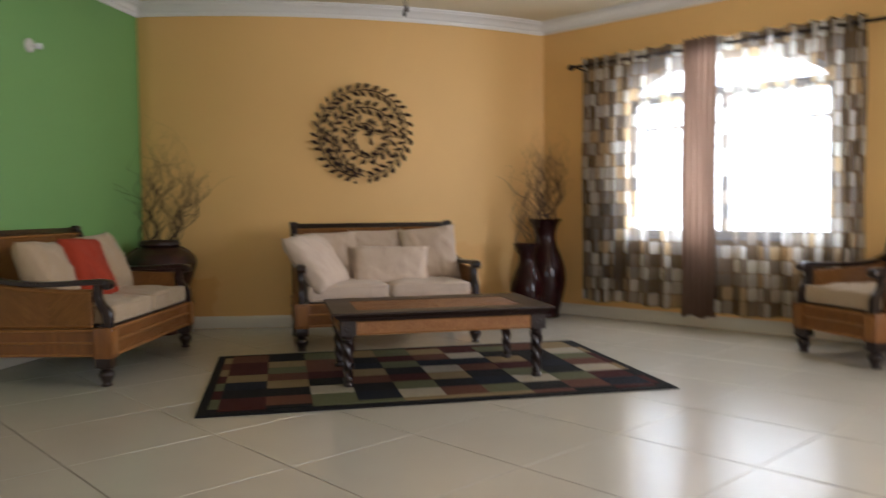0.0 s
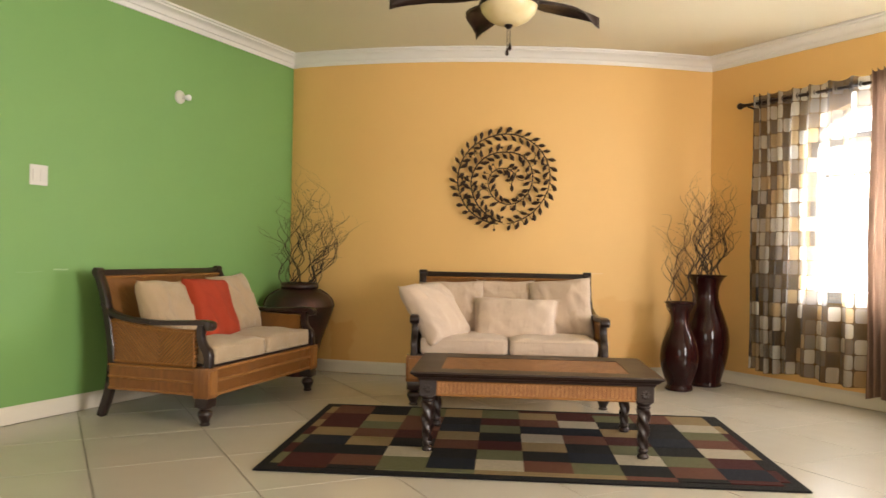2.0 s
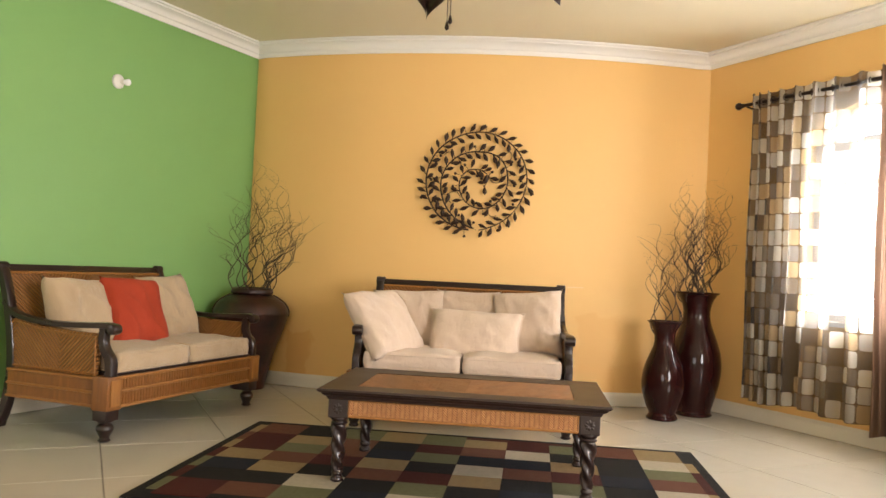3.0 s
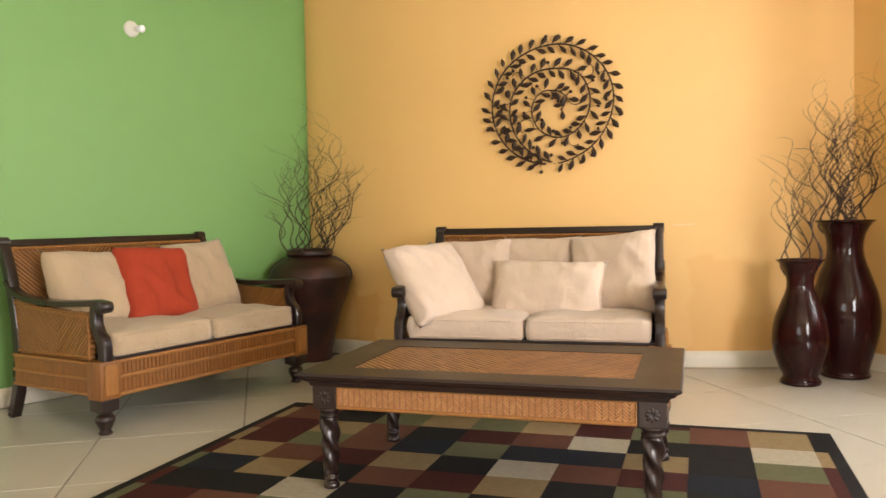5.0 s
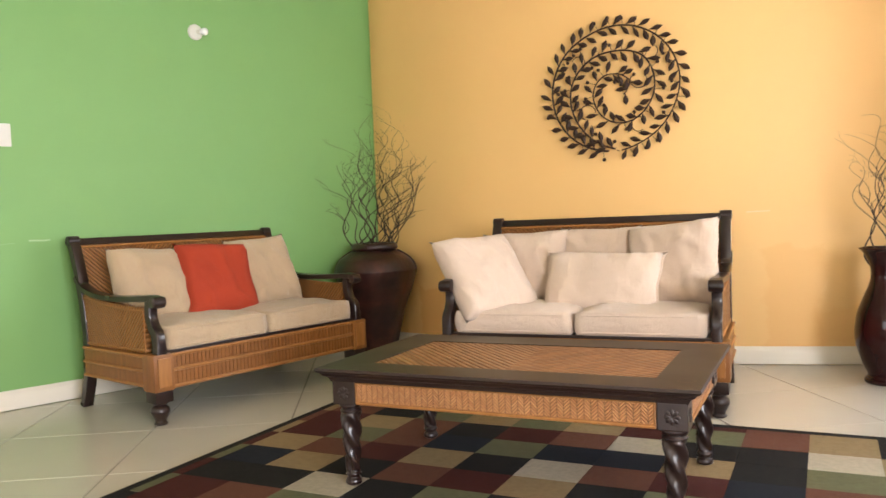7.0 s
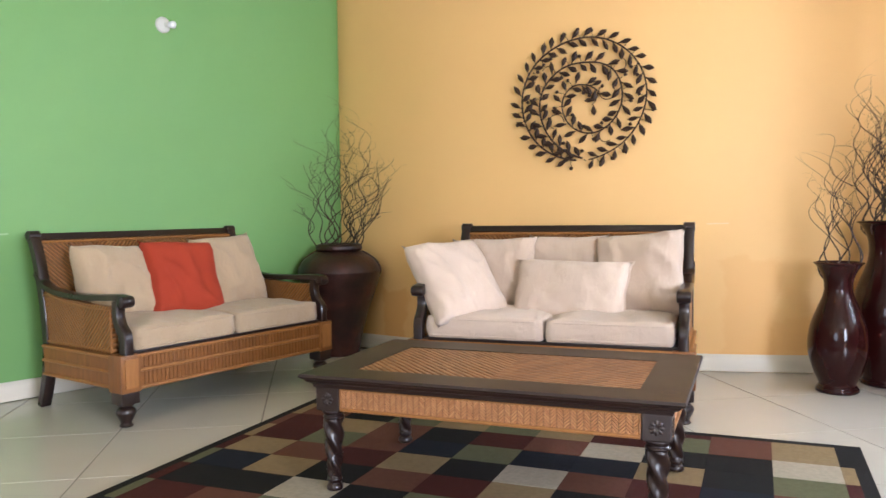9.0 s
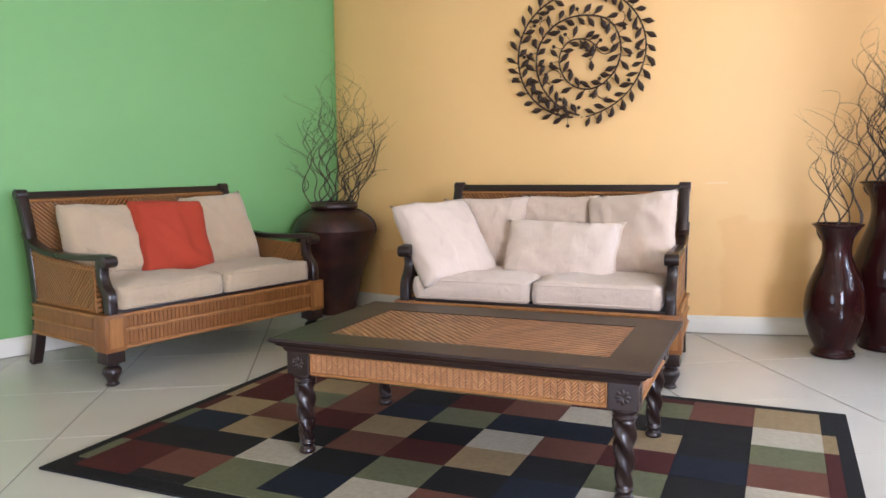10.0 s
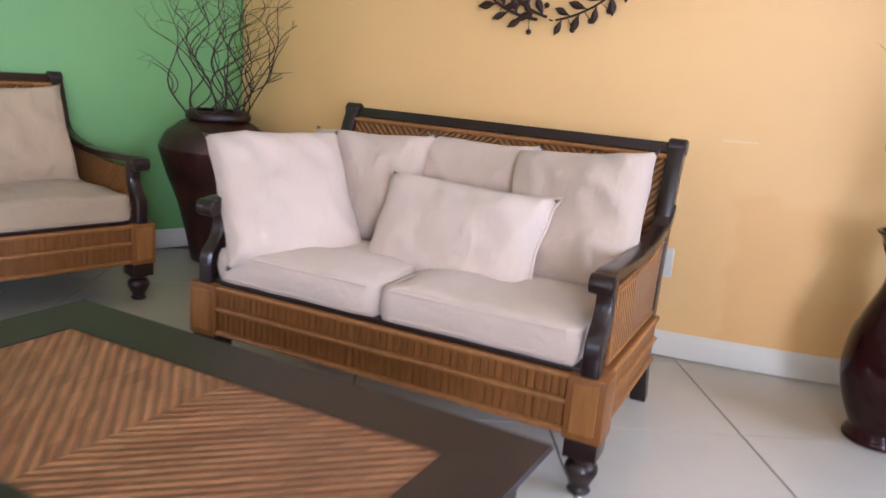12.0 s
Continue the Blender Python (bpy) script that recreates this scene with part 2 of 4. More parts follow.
def box(bm, x0, x1, y0, y1, z0, z1, bevel=0.0, m=None):
    vs = [bm.verts.new((x, y, z)) for x in (x0, x1) for y in (y0, y1) for z in (z0, z1)]
    quads = [(0, 1, 3, 2), (4, 6, 7, 5), (0, 4, 5, 1), (2, 3, 7, 6), (0, 2, 6, 4), (1, 5, 7, 3)]
    fs = [bm.faces.new([vs[i] for i in q]) for q in quads]
    if bevel:
        es = list({e for f in fs for e in f.edges})
        r = bmesh.ops.bevel(bm, geom=es, offset=bevel, segments=2, affect="EDGES", profile=0.6)
        vs = list({v for f in r["faces"] for v in f.verts} | {v for v in vs if v.is_valid})
    if m is not None:
        bmesh.ops.transform(bm, matrix=m, verts=[v for v in vs if v.is_valid])
    return bm


def boxed(*a, **k):
    return box(bmesh.new(), *a, **k)


def lathe(bm, profile, segs=28, at=(0, 0, 0), twist=None):
    """A turned shape; profile rows are (radius, height). twist: (from, to, lobes, depth, turns) carves a rope turning."""
    rings = []
    for r, z in profile:
        ring = []
        for i in range(segs):
            a = 2 * math.pi * i / segs
            rr = r
            if twist and twist[0] <= z <= twist[1]:
                rr = r * (1 + twist[3] * math.cos(twist[2] * (a + 2 * math.pi * twist[4] * (z - twist[0]) / (twist[1] - twist[0]))))
            ring.append(bm.verts.new((at[0] + rr * math.cos(a), at[1] + rr * math.sin(a), at[2] + z)))
        rings.append(ring)
    for a, b in zip(rings, rings[1:]):
        for i in range(segs):
            bm.faces.new((a[i], a[(i + 1) % segs], b[(i + 1) % segs], b[i]))
    bm.faces.new(rings[0][::-1])
    bm.faces.new(rings[-1])
    return bm


def smooth_profile(keys, steps=8):
    """Catmull-Rom through (radius, height) keys."""
    out = []
    for i in range(len(keys) - 1):
        p = [keys[max(i - 1, 0)], keys[i], keys[i + 1], keys[min(i + 2, len(keys) - 1)]]
        for k in range(steps):
            t = k / steps
            out.append(tuple(0.5 * (2 * p[1][j] + (p[2][j] - p[0][j]) * t + (2 * p[0][j] - 5 * p[1][j] + 4 * p[2][j] - p[3][j]) * t * t
                                    + (3 * p[1][j] - p[0][j] - 3 * p[2][j] + p[3][j]) * t ** 3) for j in range(len(keys[0]))))
    out.append(tuple(keys[-1]))
    return out


def tube(bm, pts, radii, segs=6):
    pts = [Vector(p) for p in pts]
    if not isinstance(radii, (list, tuple)):
        radii = [radii] * len(pts)
    rings, side = [], None
    for i, p in enumerate(pts):
        d = (pts[min(i + 1, len(pts) - 1)] - pts[max(i - 1, 0)]).normalized()
        if side is None:
            side = d.cross(Vector((0, 0, 1)) if abs(d.z) < 0.9 else Vector((1, 0, 0))).normalized()
        side = (side - d * side.dot(d)).normalized()
        up = d.cross(side)
        rings.append([bm.verts.new(p + (side * math.cos(2 * math.pi * k / segs) + up * math.sin(2 * math.pi * k / segs)) * radii[i]) for k in range(segs)])
    for a, b in zip(rings, rings[1:]):
        for k in range(segs):
            bm.faces.new((a[k], a[(k + 1) % segs], b[(k + 1) % segs], b[k]))
    bm.faces.new(rings[0][::-1])
    bm.faces.new(rings[-1])
    return bm


def slab_path(bm, rows, x0, x1):
    """A bar between x0 and x1 whose side view is a centre line of (y, z, thickness)."""
    rings = []
    for i, (y, z, w) in enumerate(rows):
        a, b = rows[max(i - 1, 0)], rows[min(i + 1, len(rows) - 1)]
        d = Vector((b[0] - a[0], b[1] - a[1])).normalized()
        n = Vector((-d.y, d.x)) * w / 2
        e = min(0.006, w / 4)
        rings.append([bm.verts.new(v) for v in ((x0, y + n.x * 0.8, z + n.y * 0.8), (x0 + e, y + n.x, z + n.y), (x1 - e, y + n.x, z + n.y), (x1, y + n.x * 0.8, z + n.y * 0.8),
                                                (x1, y - n.x * 0.8, z - n.y * 0.8), (x1 - e, y - n.x, z - n.y), (x0 + e, y - n.x, z - n.y), (x0, y - n.x * 0.8, z - n.y * 0.8))])
    for a, b in zip(rings, rings[1:]):
        for k in range(8):
            bm.faces.new((a[k], a[(k + 1) % 8], b[(k + 1) % 8], b[k]))
    bm.faces.new(rings[0][::-1])
    bm.faces.new(rings[-1])
    return bm


def sweep(bm, path, profile):
    """A moulding along a plan line, mitred at its corners. Profile: (distance from the wall, height), room on the line's right."""
    path = [Vector(p) for p in path]
    rings = []
    for i, p in enumerate(path):
        ns = []
        for a, b in ((i - 1, i), (i, i + 1)):
            if 0 <= a and b < len(path):
                d = (path[b] - path[a]).normalized()
                ns.append(Vector((d.y, -d.x)))
        n = sum(ns, Vector((0, 0))).normalized()
        n = n / max(0.3, n.dot(ns[0]))
        rings.append([bm.verts.new((p.x + n.x * o, p.y + n.y * o, z)) for o, z in profile])
    k = len(profile)
    for a, b in zip(rings, rings[1:]):
        for j in range(k):
            bm.faces.new((a[j], a[(j + 1) % k], b[(j + 1) % k], b[j]))
    bm.faces.new(rings[0])
    bm.faces.new(rings[-1][::-1])
    return bm


# ---------------------------------------------------------------- shell of the room
G0 = Vector(GY) + GREEN_DIR * GREEN_LEN
ARC = [(GY[0] + (YR[0] - GY[0]) * i / 48, arc_y(GY[0] + (YR[0] - GY[0]) * i / 48)) for i in range(49)]
ARC[0], ARC[-1] = GY, YR
WE = Vector(YR) + WIN_DIR * 3.55
G0B = G0 - GREEN_N * 0.17
XR, YB, XL = WE.x, -8.2, -3.4

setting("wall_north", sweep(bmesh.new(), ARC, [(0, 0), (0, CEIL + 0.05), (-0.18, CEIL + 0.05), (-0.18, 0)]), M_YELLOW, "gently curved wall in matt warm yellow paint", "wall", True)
setting("wall_west", sweep(bmesh.new(), [tuple(G0), GY], [(0, 0), (0, CEIL + 0.05), (-0.17, CEIL + 0.05), (-0.17, 0)]), M_GREEN, "bright green painted wall with a faint scuff line", "wall")

# window wall with an arched opening
SILL, SPRING, TOP, WS0, WS1 = 0.725, 1.86, 2.13, 0.855, 2.475


def wall_with_arch(s_end, z_top, depth):
    bm = bmesh.new()
    n = 24
    mid, half = (WS0 + WS1) / 2, (WS1 - WS0) / 2
    arch = [(mid - half * math.cos(math.pi * i / n), SPRING + (TOP - SPRING) * math.sin(math.pi * i / n)) for i in range(n + 1)]
    polys = [[(0, 0), (WS0, 0), (WS0, SILL), (WS0, SPRING), (WS0, z_top), (0, z_top)], [(WS1, 0), (s_end, 0), (s_end, z_top), (WS1, z_top), (WS1, SPRING), (WS1, SILL)],
             [(WS0, 0), (WS1, 0), (WS1, SILL), (WS0, SILL)]]
    for a, b in zip(arch, arch[1:]):
        polys.append([a, b, (b[0], z_top), (a[0], z_top)])
    for off in (0.0, -depth):
        for p in polys:
            bm.faces.new([bm.verts.new(win_pt(s, off, z)) for s, z in p])
    rim = [(WS0, SILL), *arch, (WS1, SILL), (WS0, SILL)]
    outer = [(0, 0), (s_end, 0), (s_end, z_top), (0, z_top), (0, 0)]
    for line in (rim, outer):
        for a, b in zip(line, line[1:]):
            bm.faces.new([bm.verts.new(win_pt(*q)) for q in ((a[0], 0, a[1]), (b[0], 0, b[1]), (b[0], -depth, b[1]), (a[0], -depth, a[1]))])
    bmesh.ops.remove_doubles(bm, verts=bm.verts, dist=0.0005)
    return bm


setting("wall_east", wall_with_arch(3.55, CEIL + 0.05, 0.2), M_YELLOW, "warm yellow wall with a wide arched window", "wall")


def wall_box(name, x0, x1, y0, y1):
    return setting(name, boxed(x0, x1, y0, y1, 0, CEIL + 0.05), M_PLAIN, "plain cream painted wall", "wall")


# right wall and rear wall, each with one window opening
def wall_hole(name, axis, fixed0, fixed1, a0, a1, h0, h1, z0, z1):
    bm = bmesh.new()
    for p0, p1, q0, q1 in ((a0, h0, 0, CEIL + 0.05), (h1, a1, 0, CEIL + 0.05), (h0, h1, 0, z0), (h0, h1, z1, CEIL + 0.05)):
        if axis == "y":
            box(bm, fixed0, fixed1, p0, p1, q0, q1)
        else:
            box(bm, p0, p1, fixed0, fixed1, q0, q1)
    return setting(name, bm, M_PLAIN, "plain cream painted wall with a window opening", "wall")


wall_hole("wall_southeast", "y", XR, XR + 0.2, YB, WE.y, -6.3, -4.5, 0.6, 2.1)
wall_hole("wall_south", "x", YB - 0.2, YB, XL, XR + 0.2, 0.6, 2.6, 0.75, 2.1)
wall_hole("wall_southwest", "y", XL - 0.2, XL, YB - 0.2, -1.6, -6.0, -5.44, 1.02, 1.68)
wall_box("wall_passage", XL - 0.2, G0B.x + 0.2, -1.6, -1.4)
bm = bmesh.new()
corners = [(XL - 0.2, YB - 0.2), (XR + 0.2, YB - 0.2), (XR + 0.2, WE.y), (YR[0] + 0.25, YR[1] + 0.15), (2.6, 0.44), (0.2, 0.44), (GY[0] - 0.15, GY[1] + 0.1), (-0.9, -1.4), (XL - 0.2, -1.4)]
lo = [bm.verts.new((x, y, CEIL)) for x, y in corners]
hi = [bm.verts.new((x, y, CEIL + 0.12)) for x, y in corners]
bm.faces.new(lo)
bm.faces.new(hi)
for i in range(len(corners)):
    j = (i + 1) % len(corners)
    bm.faces.new((lo[i], lo[j], hi[j], hi[i]))
setting("ceiling", bm, M_CEIL, "flat cream painted ceiling with slight stains", "ceiling")

LOOP = [tuple(G0B), tuple(G0), *ARC, tuple(WE)]
base_prof = [(0, 0.004), (0.016, 0.004), (0.016, 0.072), (0.012, 0.086), (0.006, 0.094), (0.004, 0.1), (0, 0.1)]
setting("baseboard", sweep(bmesh.new(), LOOP, base_prof), M_BASE, "cream-white painted baseboard with a rounded top", "baseboard", True)
crown_prof = [(0, CROWN), (0.012, CROWN), (0.014, CROWN + 0.03), (0.026, CROWN + 0.036), (0.034, CROWN + 0.055), (0.052, CROWN + 0.072), (0.072, CROWN + 0.08), (0.074, CROWN + 0.09), (0.09, CROWN + 0.094), (0.092, CEIL - 0.002), (0, CEIL - 0.002)]
setting("crown_moulding", sweep(bmesh.new(), LOOP, crown_prof), M_WHITE, "white stepped plaster crown moulding", "moulding", True)

# floor bed; the tiles are laid at the end of the file
bm = bmesh.new()
lo = [bm.verts.new((x, y, -0.12)) for x, y in corners]
hi = [bm.verts.new((x, y, -0.003)) for x, y in corners]
bm.faces.new(lo)
bm.faces.new(hi)
for i in range(len(corners)):
    j = (i + 1) % len(corners)
    bm.faces.new((lo[i], lo[j], hi[j], hi[i]))
FLOOR = setting("floor", bm, M_GROUT, "large cream glazed tiles laid diagonally with dark joints", "floor")


# ---------------------------------------------------------------- seating
LEG = smooth_profile([(0.026, 0.0), (0.031, 0.006), (0.024, 0.017), (0.034, 0.040), (0.043, 0.061), (0.039, 0.078), (0.027, 0.090), (0.038, 0.098), (0.040, 0.105)], 4)


def seat_frame(name, half, label, group, at):
    """Rattan and dark wood seat: half is half the distance between the front feet; front feet at y = 0, back at +y."""
    ob = thing(name, label, "sofa" if half > 0.4 else "armchair", group, at)
    for sx in (-1, 1):
        bm = lathe(bmesh.new(), LEG, 20, (sx * half, 0, 0))
        box(bm, sx * half - 0.043, sx * half + 0.043, -0.043, 0.043, 0.103, 0.156, 0.004)
        part("front_leg", bm, M_DARK, ob, "turned dark wooden leg", True)
        x0, x1 = sorted((sx * (half + 0.02), sx * (half - 0.03)))
        rows = smooth_profile([(0.705, 0.0, 0.044), (0.655, 0.14, 0.05), (0.632, 0.30, 0.052), (0.648, 0.48, 0.05), (0.69, 0.67, 0.048), (0.735, 0.80, 0.046), (0.758, 0.835, 0.05)], 5)
        post = part("back_post", slab_path(bmesh.new(), rows, x0, x1), M_DARK, ob, "curved dark wooden back post", True)
        bm = lathe(bmesh.new(), [(0.022, x0 - 0.004), (0.026, x0), (0.026, x1), (0.022, x1 + 0.004)], 18)
        bmesh.ops.transform(bm, matrix=Matrix(((0, 0, 1, 0), (1, 0, 0, 0.752), (0, 1, 0, 0.838), (0, 0, 0, 1))), verts=bm.verts)
        part("finial", bm, M_DARK, post, "", True)
        # rattan corner post with a raised field
        bm = boxed(sx * half - 0.05, sx * half + 0.05, -0.05, 0.05, 0.155, 0.322, 0.006)
        corner = part("corner_post", bm, M_RATTAN, ob, "rattan corner post", True)
        bm = boxed(sx * half - 0.032, sx * half + 0.032, -0.056, -0.05, 0.175, 0.305, 0.002)
        part("post_panel", bm, M_RATTAN_L, corner)
        # side rail
        bx0, bx1 = sorted((sx * (half + 0.028), sx * (half - 0.02)))
        rail = part("side_rail", boxed(bx0, bx1, 0.05, 0.63, 0.163, 0.315, 0.004), M_RATTAN, ob, "rattan side rail")
        xo = sx * (half + 0.03)
        for z in (0.172, 0.24, 0.308):
            part("trim", tube(bmesh.new(), [(xo, 0.05, z), (xo, 0.63, z)], 0.008, 8), M_RATTAN_L, rail, "", True)
        # woven side panel under the arm
        bm = bmesh.new()
        side = [(0.07, 0.318), (0.635, 0.318), (0.665, 0.56), (0.60, 0.575), (0.45, 0.545), (0.2, 0.53), (0.06, 0.53)]
        px0, px1 = sx * (half - 0.012), sx * (half + 0.014)
        a = [bm.verts.new((px0, y, z)) for y, z in side]
        b = [bm.verts.new((px1, y, z)) for y, z in side]
        bm.faces.new(a)
        bm.faces.new(b)
        for i in range(len(side)):
            j = (i + 1) % len(side)
            bm.faces.new((a[i], a[j], b[j], b[i]))
        panel = part("side_panel", bm, M_CANE_YZ, ob, "herringbone woven rattan panel")
        part("panel_trim", tube(bmesh.new(), [(sx * (half + 0.014), y, z) for y, z in ((0.072, 0.33), (0.625, 0.33), (0.652, 0.548), (0.60, 0.556), (0.45, 0.528), (0.2, 0.512), (0.075, 0.512), (0.072, 0.33))], 0.006, 6), M_RATTAN_L, panel, "", True)
        # arm with a scrolled end and an S-shaped support
        ax0, ax1 = sorted((sx * (half - 0.026), sx * (half + 0.026)))
        rows = smooth_profile([(0.70, 0.655, 0.026), (0.64, 0.602, 0.028), (0.52, 0.572, 0.028), (0.34, 0.560, 0.028), (0.14, 0.566, 0.029), (0.02, 0.572, 0.03), (-0.024, 0.566, 0.03)], 5)
        arm = part("arm", slab_path(bmesh.new(), rows, ax0, ax1), M_DARK, ob, "dark wooden scrolled arm", True)
        bm = lathe(bmesh.new(), [(0.014, ax0 - 0.006), (0.025, ax0 - 0.003), (0.027, ax0 + 0.004), (0.027, ax1 - 0.004), (0.025, ax1 + 0.003), (0.014, ax1 + 0.006)], 22)
        bmesh.ops.transform(bm, matrix=Matrix(((0, 0, 1, 0), (1, 0, 0, -0.024), (0, 1, 0, 0.555), (0, 0, 0, 1))), verts=bm.verts)
        part("scroll", bm, M_DARK, arm, "", True)
        rows = smooth_profile([(0.03, 0.56, 0.046), (0.035, 0.49, 0.042), (0.015, 0.44, 0.044), (-0.012, 0.405, 0.052), (-0.018, 0.36, 0.05), (-0.018, 0.316, 0.05)], 5)
        part("arm_support", slab_path(bmesh.new(), rows, ax0 + 0.004, ax1 - 0.004), M_DARK, ob, "S-shaped dark wooden arm support", True)
    # front rail: upright staves above, plain band below, round trims
    rail = part("front_rail", boxed(-half + 0.05, half - 0.05, -0.03, 0.03, 0.16, 0.318, 0.003), M_RATTAN, ob, "ribbed rattan front rail")
    n = int((2 * half - 0.12) / 0.021)
    bm = bmesh.new()
    for i in range(n):
        x = -half + 0.062 + (2 * half - 0.124) * i / (n - 1)
        box(bm, x - 0.0085, x + 0.0085, -0.0365, -0.03, 0.256, 0.306, 0.0025)
    tagged(part("stave", bm, M_RATTAN, rail), kind="stuff")
    bm = bmesh.new()
    for i in range(n):
        x = -half + 0.062 + (2 * half - 0.124) * i / (n - 1)
        box(bm, x - 0.0085, x + 0.0085, -0.0345, -0.03, 0.174, 0.236, 0.002)
    tagged(part("stave", bm, M_RATTAN, rail), kind="stuff")
    for z in (0.168, 0.245, 0.312):
        part("trim", tube(bmesh.new(), [(-half + 0.05, -0.036, z), (half - 0.05, -0.036, z)], 0.0085, 8), M_RATTAN_L, rail, "", True)
    part("seat_deck", boxed(-half + 0.02, half - 0.02, -0.02, 0.63, 0.30, 0.332, 0.004), M_DARK, ob, "dark wooden seat deck")
    # back: woven panel between posts, leaning back, with a dark top rail
    lean = Matrix(((1, 0, 0, 0), (0, 1, 0.28, 0.515), (0, 0, 1, 0), (0, 0, 0, 1)))
    bm = boxed(-half + 0.02, half - 0.02, -0.008, 0.012, 0.33, 0.815)
    bmesh.ops.transform(bm, matrix=lean, verts=bm.verts)
    back = part("back_panel", bm, M_CANE_XZ, ob, "herringbone woven rattan back")
    bm = slab_path(bmesh.new(), [(0.742, 0.812, 0.034), (0.752, 0.832, 0.034), (0.757, 0.846, 0.026)], -half + 0.02, half - 0.02)
    part("top_rail", bm, M_DARK, ob, "dark wooden top rail", True)
    part("back_trim", tube(bmesh.new(), [(-half + 0.03, 0.722, 0.806), (half - 0.03, 0.722, 0.806)], 0.007, 8), M_RATTAN_L, back, "", True)
    return ob


def corner_ear(u, v):
    """Soft pillow corners: drawn in a little short of the corner, with a small ear at its tip."""
    q = (u * u * v * v) ** 2
    m = max(abs(u), abs(v)) ** 3
    return 1 - 0.035 * q + 0.06 * q ** 4 + m * (0.010 * math.sin(5 * u + 3 * v) + 0.008 * math.sin(8 * v - 2 * u))


def cushion_mesh(w, d, h, seed, pinch=0.0, puff=1.0, n=26):
    """A soft rectangular pad: w across, d deep, h thick; pinch draws its sides in between the corners."""
    bm = bmesh.new()
    rng = random.Random(seed)
    off = Vector((rng.uniform(0, 50), rng.uniform(0, 50), rng.uniform(0, 50)))
    tops, bots = [], []
    for j in range(n + 1):
        rt, rb = [], []
        for i in range(n + 1):
            u, v = 2 * i / n - 1, 2 * j / n - 1
            u, v = math.copysign(abs(u) ** 0.8, u), math.copysign(abs(v) ** 0.8, v)
            x = u * w / 2 * (1 - pinch * (1 - v * v) * abs(u))
            y = v * d / 2 * (1 - pinch * (1 - u * u) * abs(v))
            ear = corner_ear(u, v)
            x, y = x * ear, y * ear
            e = max(0.0, (1 - u ** 4) * (1 - v ** 4)) ** 0.42
            fold = 1 - abs(noise.noise(Vector((x * 9 + y * 4, y * 5, 7)) + off))
            wr = noise.noise(Vector((x * 6, y * 6, 0)) + off) * 0.020 + (fold ** 5 - 0.4) * 0.022
            t = h / 2 * e * puff + wr * e
            b = h / 2 * e + wr * e * 0.5
            rt.append(bm.verts.new((x, y, t)))
            rb.append(rt[-1] if i in (0, n) or j in (0, n) else bm.verts.new((x, y, -b)))
        tops.append(rt)
        bots.append(rb)
    for j in range(n):
        for i in range(n):
            bm.faces.new((tops[j][i], tops[j][i + 1], tops[j + 1][i + 1], tops[j + 1][i]))
            q = (bots[j][i], bots[j + 1][i], bots[j + 1][i + 1], bots[j][i + 1])
            if len(set(q)) == 4:
                try:
                    bm.faces.new(q)
                except ValueError:
                    pass
    return bm


def piping(bm_parent, w, d, pinch, material, r=0.005):
    pts, n = [], 14
    for a, b in (((-1, -1), (1, -1)), ((1, -1), (1, 1)), ((1, 1), (-1, 1)), ((-1, 1), (-1, -1))):
        for k in range(n):
            u = a[0] + (b[0] - a[0]) * k / n
            v = a[1] + (b[1] - a[1]) * k / n
            ear = corner_ear(u, v)
            pts.append((u * w / 2 * (1 - pinch * (1 - v * v) * abs(u)) * ear, v * d / 2 * (1 - pinch * (1 - u * u) * abs(v)) * ear, 0))
    pts.append(pts[0])
    return part("piping", tube(bmesh.new(), pts, r, 6), material, bm_parent, "", True)


def seat_cushion(base, cx, w, material, label, seed, group):
    """A boxed seat cushion on a seat frame's deck, with a welted seam round its top and bottom."""
    bm = bmesh.new()
    rng = random.Random(seed)
    off = Vector((rng.uniform(0, 50), rng.uniform(0, 50), 0))
    d, h = 0.60, 0.100
    box(bm, -w / 2, w / 2, -d / 2, d / 2, 0, h)
    bmesh.ops.subdivide_edges(bm, edges=bm.edges[:], cuts=14, use_grid_fill=True)
    for v in bm.verts:
        u, q, t = v.co.x / (w / 2), v.co.y / (d / 2), v.co.z / h * 2 - 1
        dome = (1 - u ** 4) * (1 - q ** 4)
        v.co.z += 0.018 * dome * max(0, t)
        k = 1 - 0.022 * t * t
        v.co.x *= k
        v.co.y *= k
        if abs(u) > 0.9 and abs(q) > 0.9:
            v.co.x *= 0.985
            v.co.y *= 0.985
        v.co += Vector((0, 0, 1)) * noise.noise(v.co * 8 + off) * 0.016 * max(0, t) + v.co.normalized() * noise.noise(v.co * 13 + off) * 0.007
    for v in bm.verts:
        v.co.z = max(0.0, v.co.z)
    ob = part("seat_cushion", bm, material, None, "", "all")
    tagged(ob, label, "cushion", group)
    ob.matrix_world = base @ pose(cx, 0.27, 0.334)
    for z in (0.012, 0.089):
        a, b = w / 2 * 0.985, d / 2 * 0.985
        c = 0.03
        pts = [(-a + c, -b, z), (0, -b - 0.001, z), (a - c, -b, z), (a, -b + c, z), (a, b - c, z), (a - c, b, z), (-a + c, b, z), (-a, b - c, z), (-a, -b + c, z), (-a + c, -b, z)]
        part("piping", tube(bmesh.new(), pts, 0.0045, 6), material, ob, "", True)
    return ob


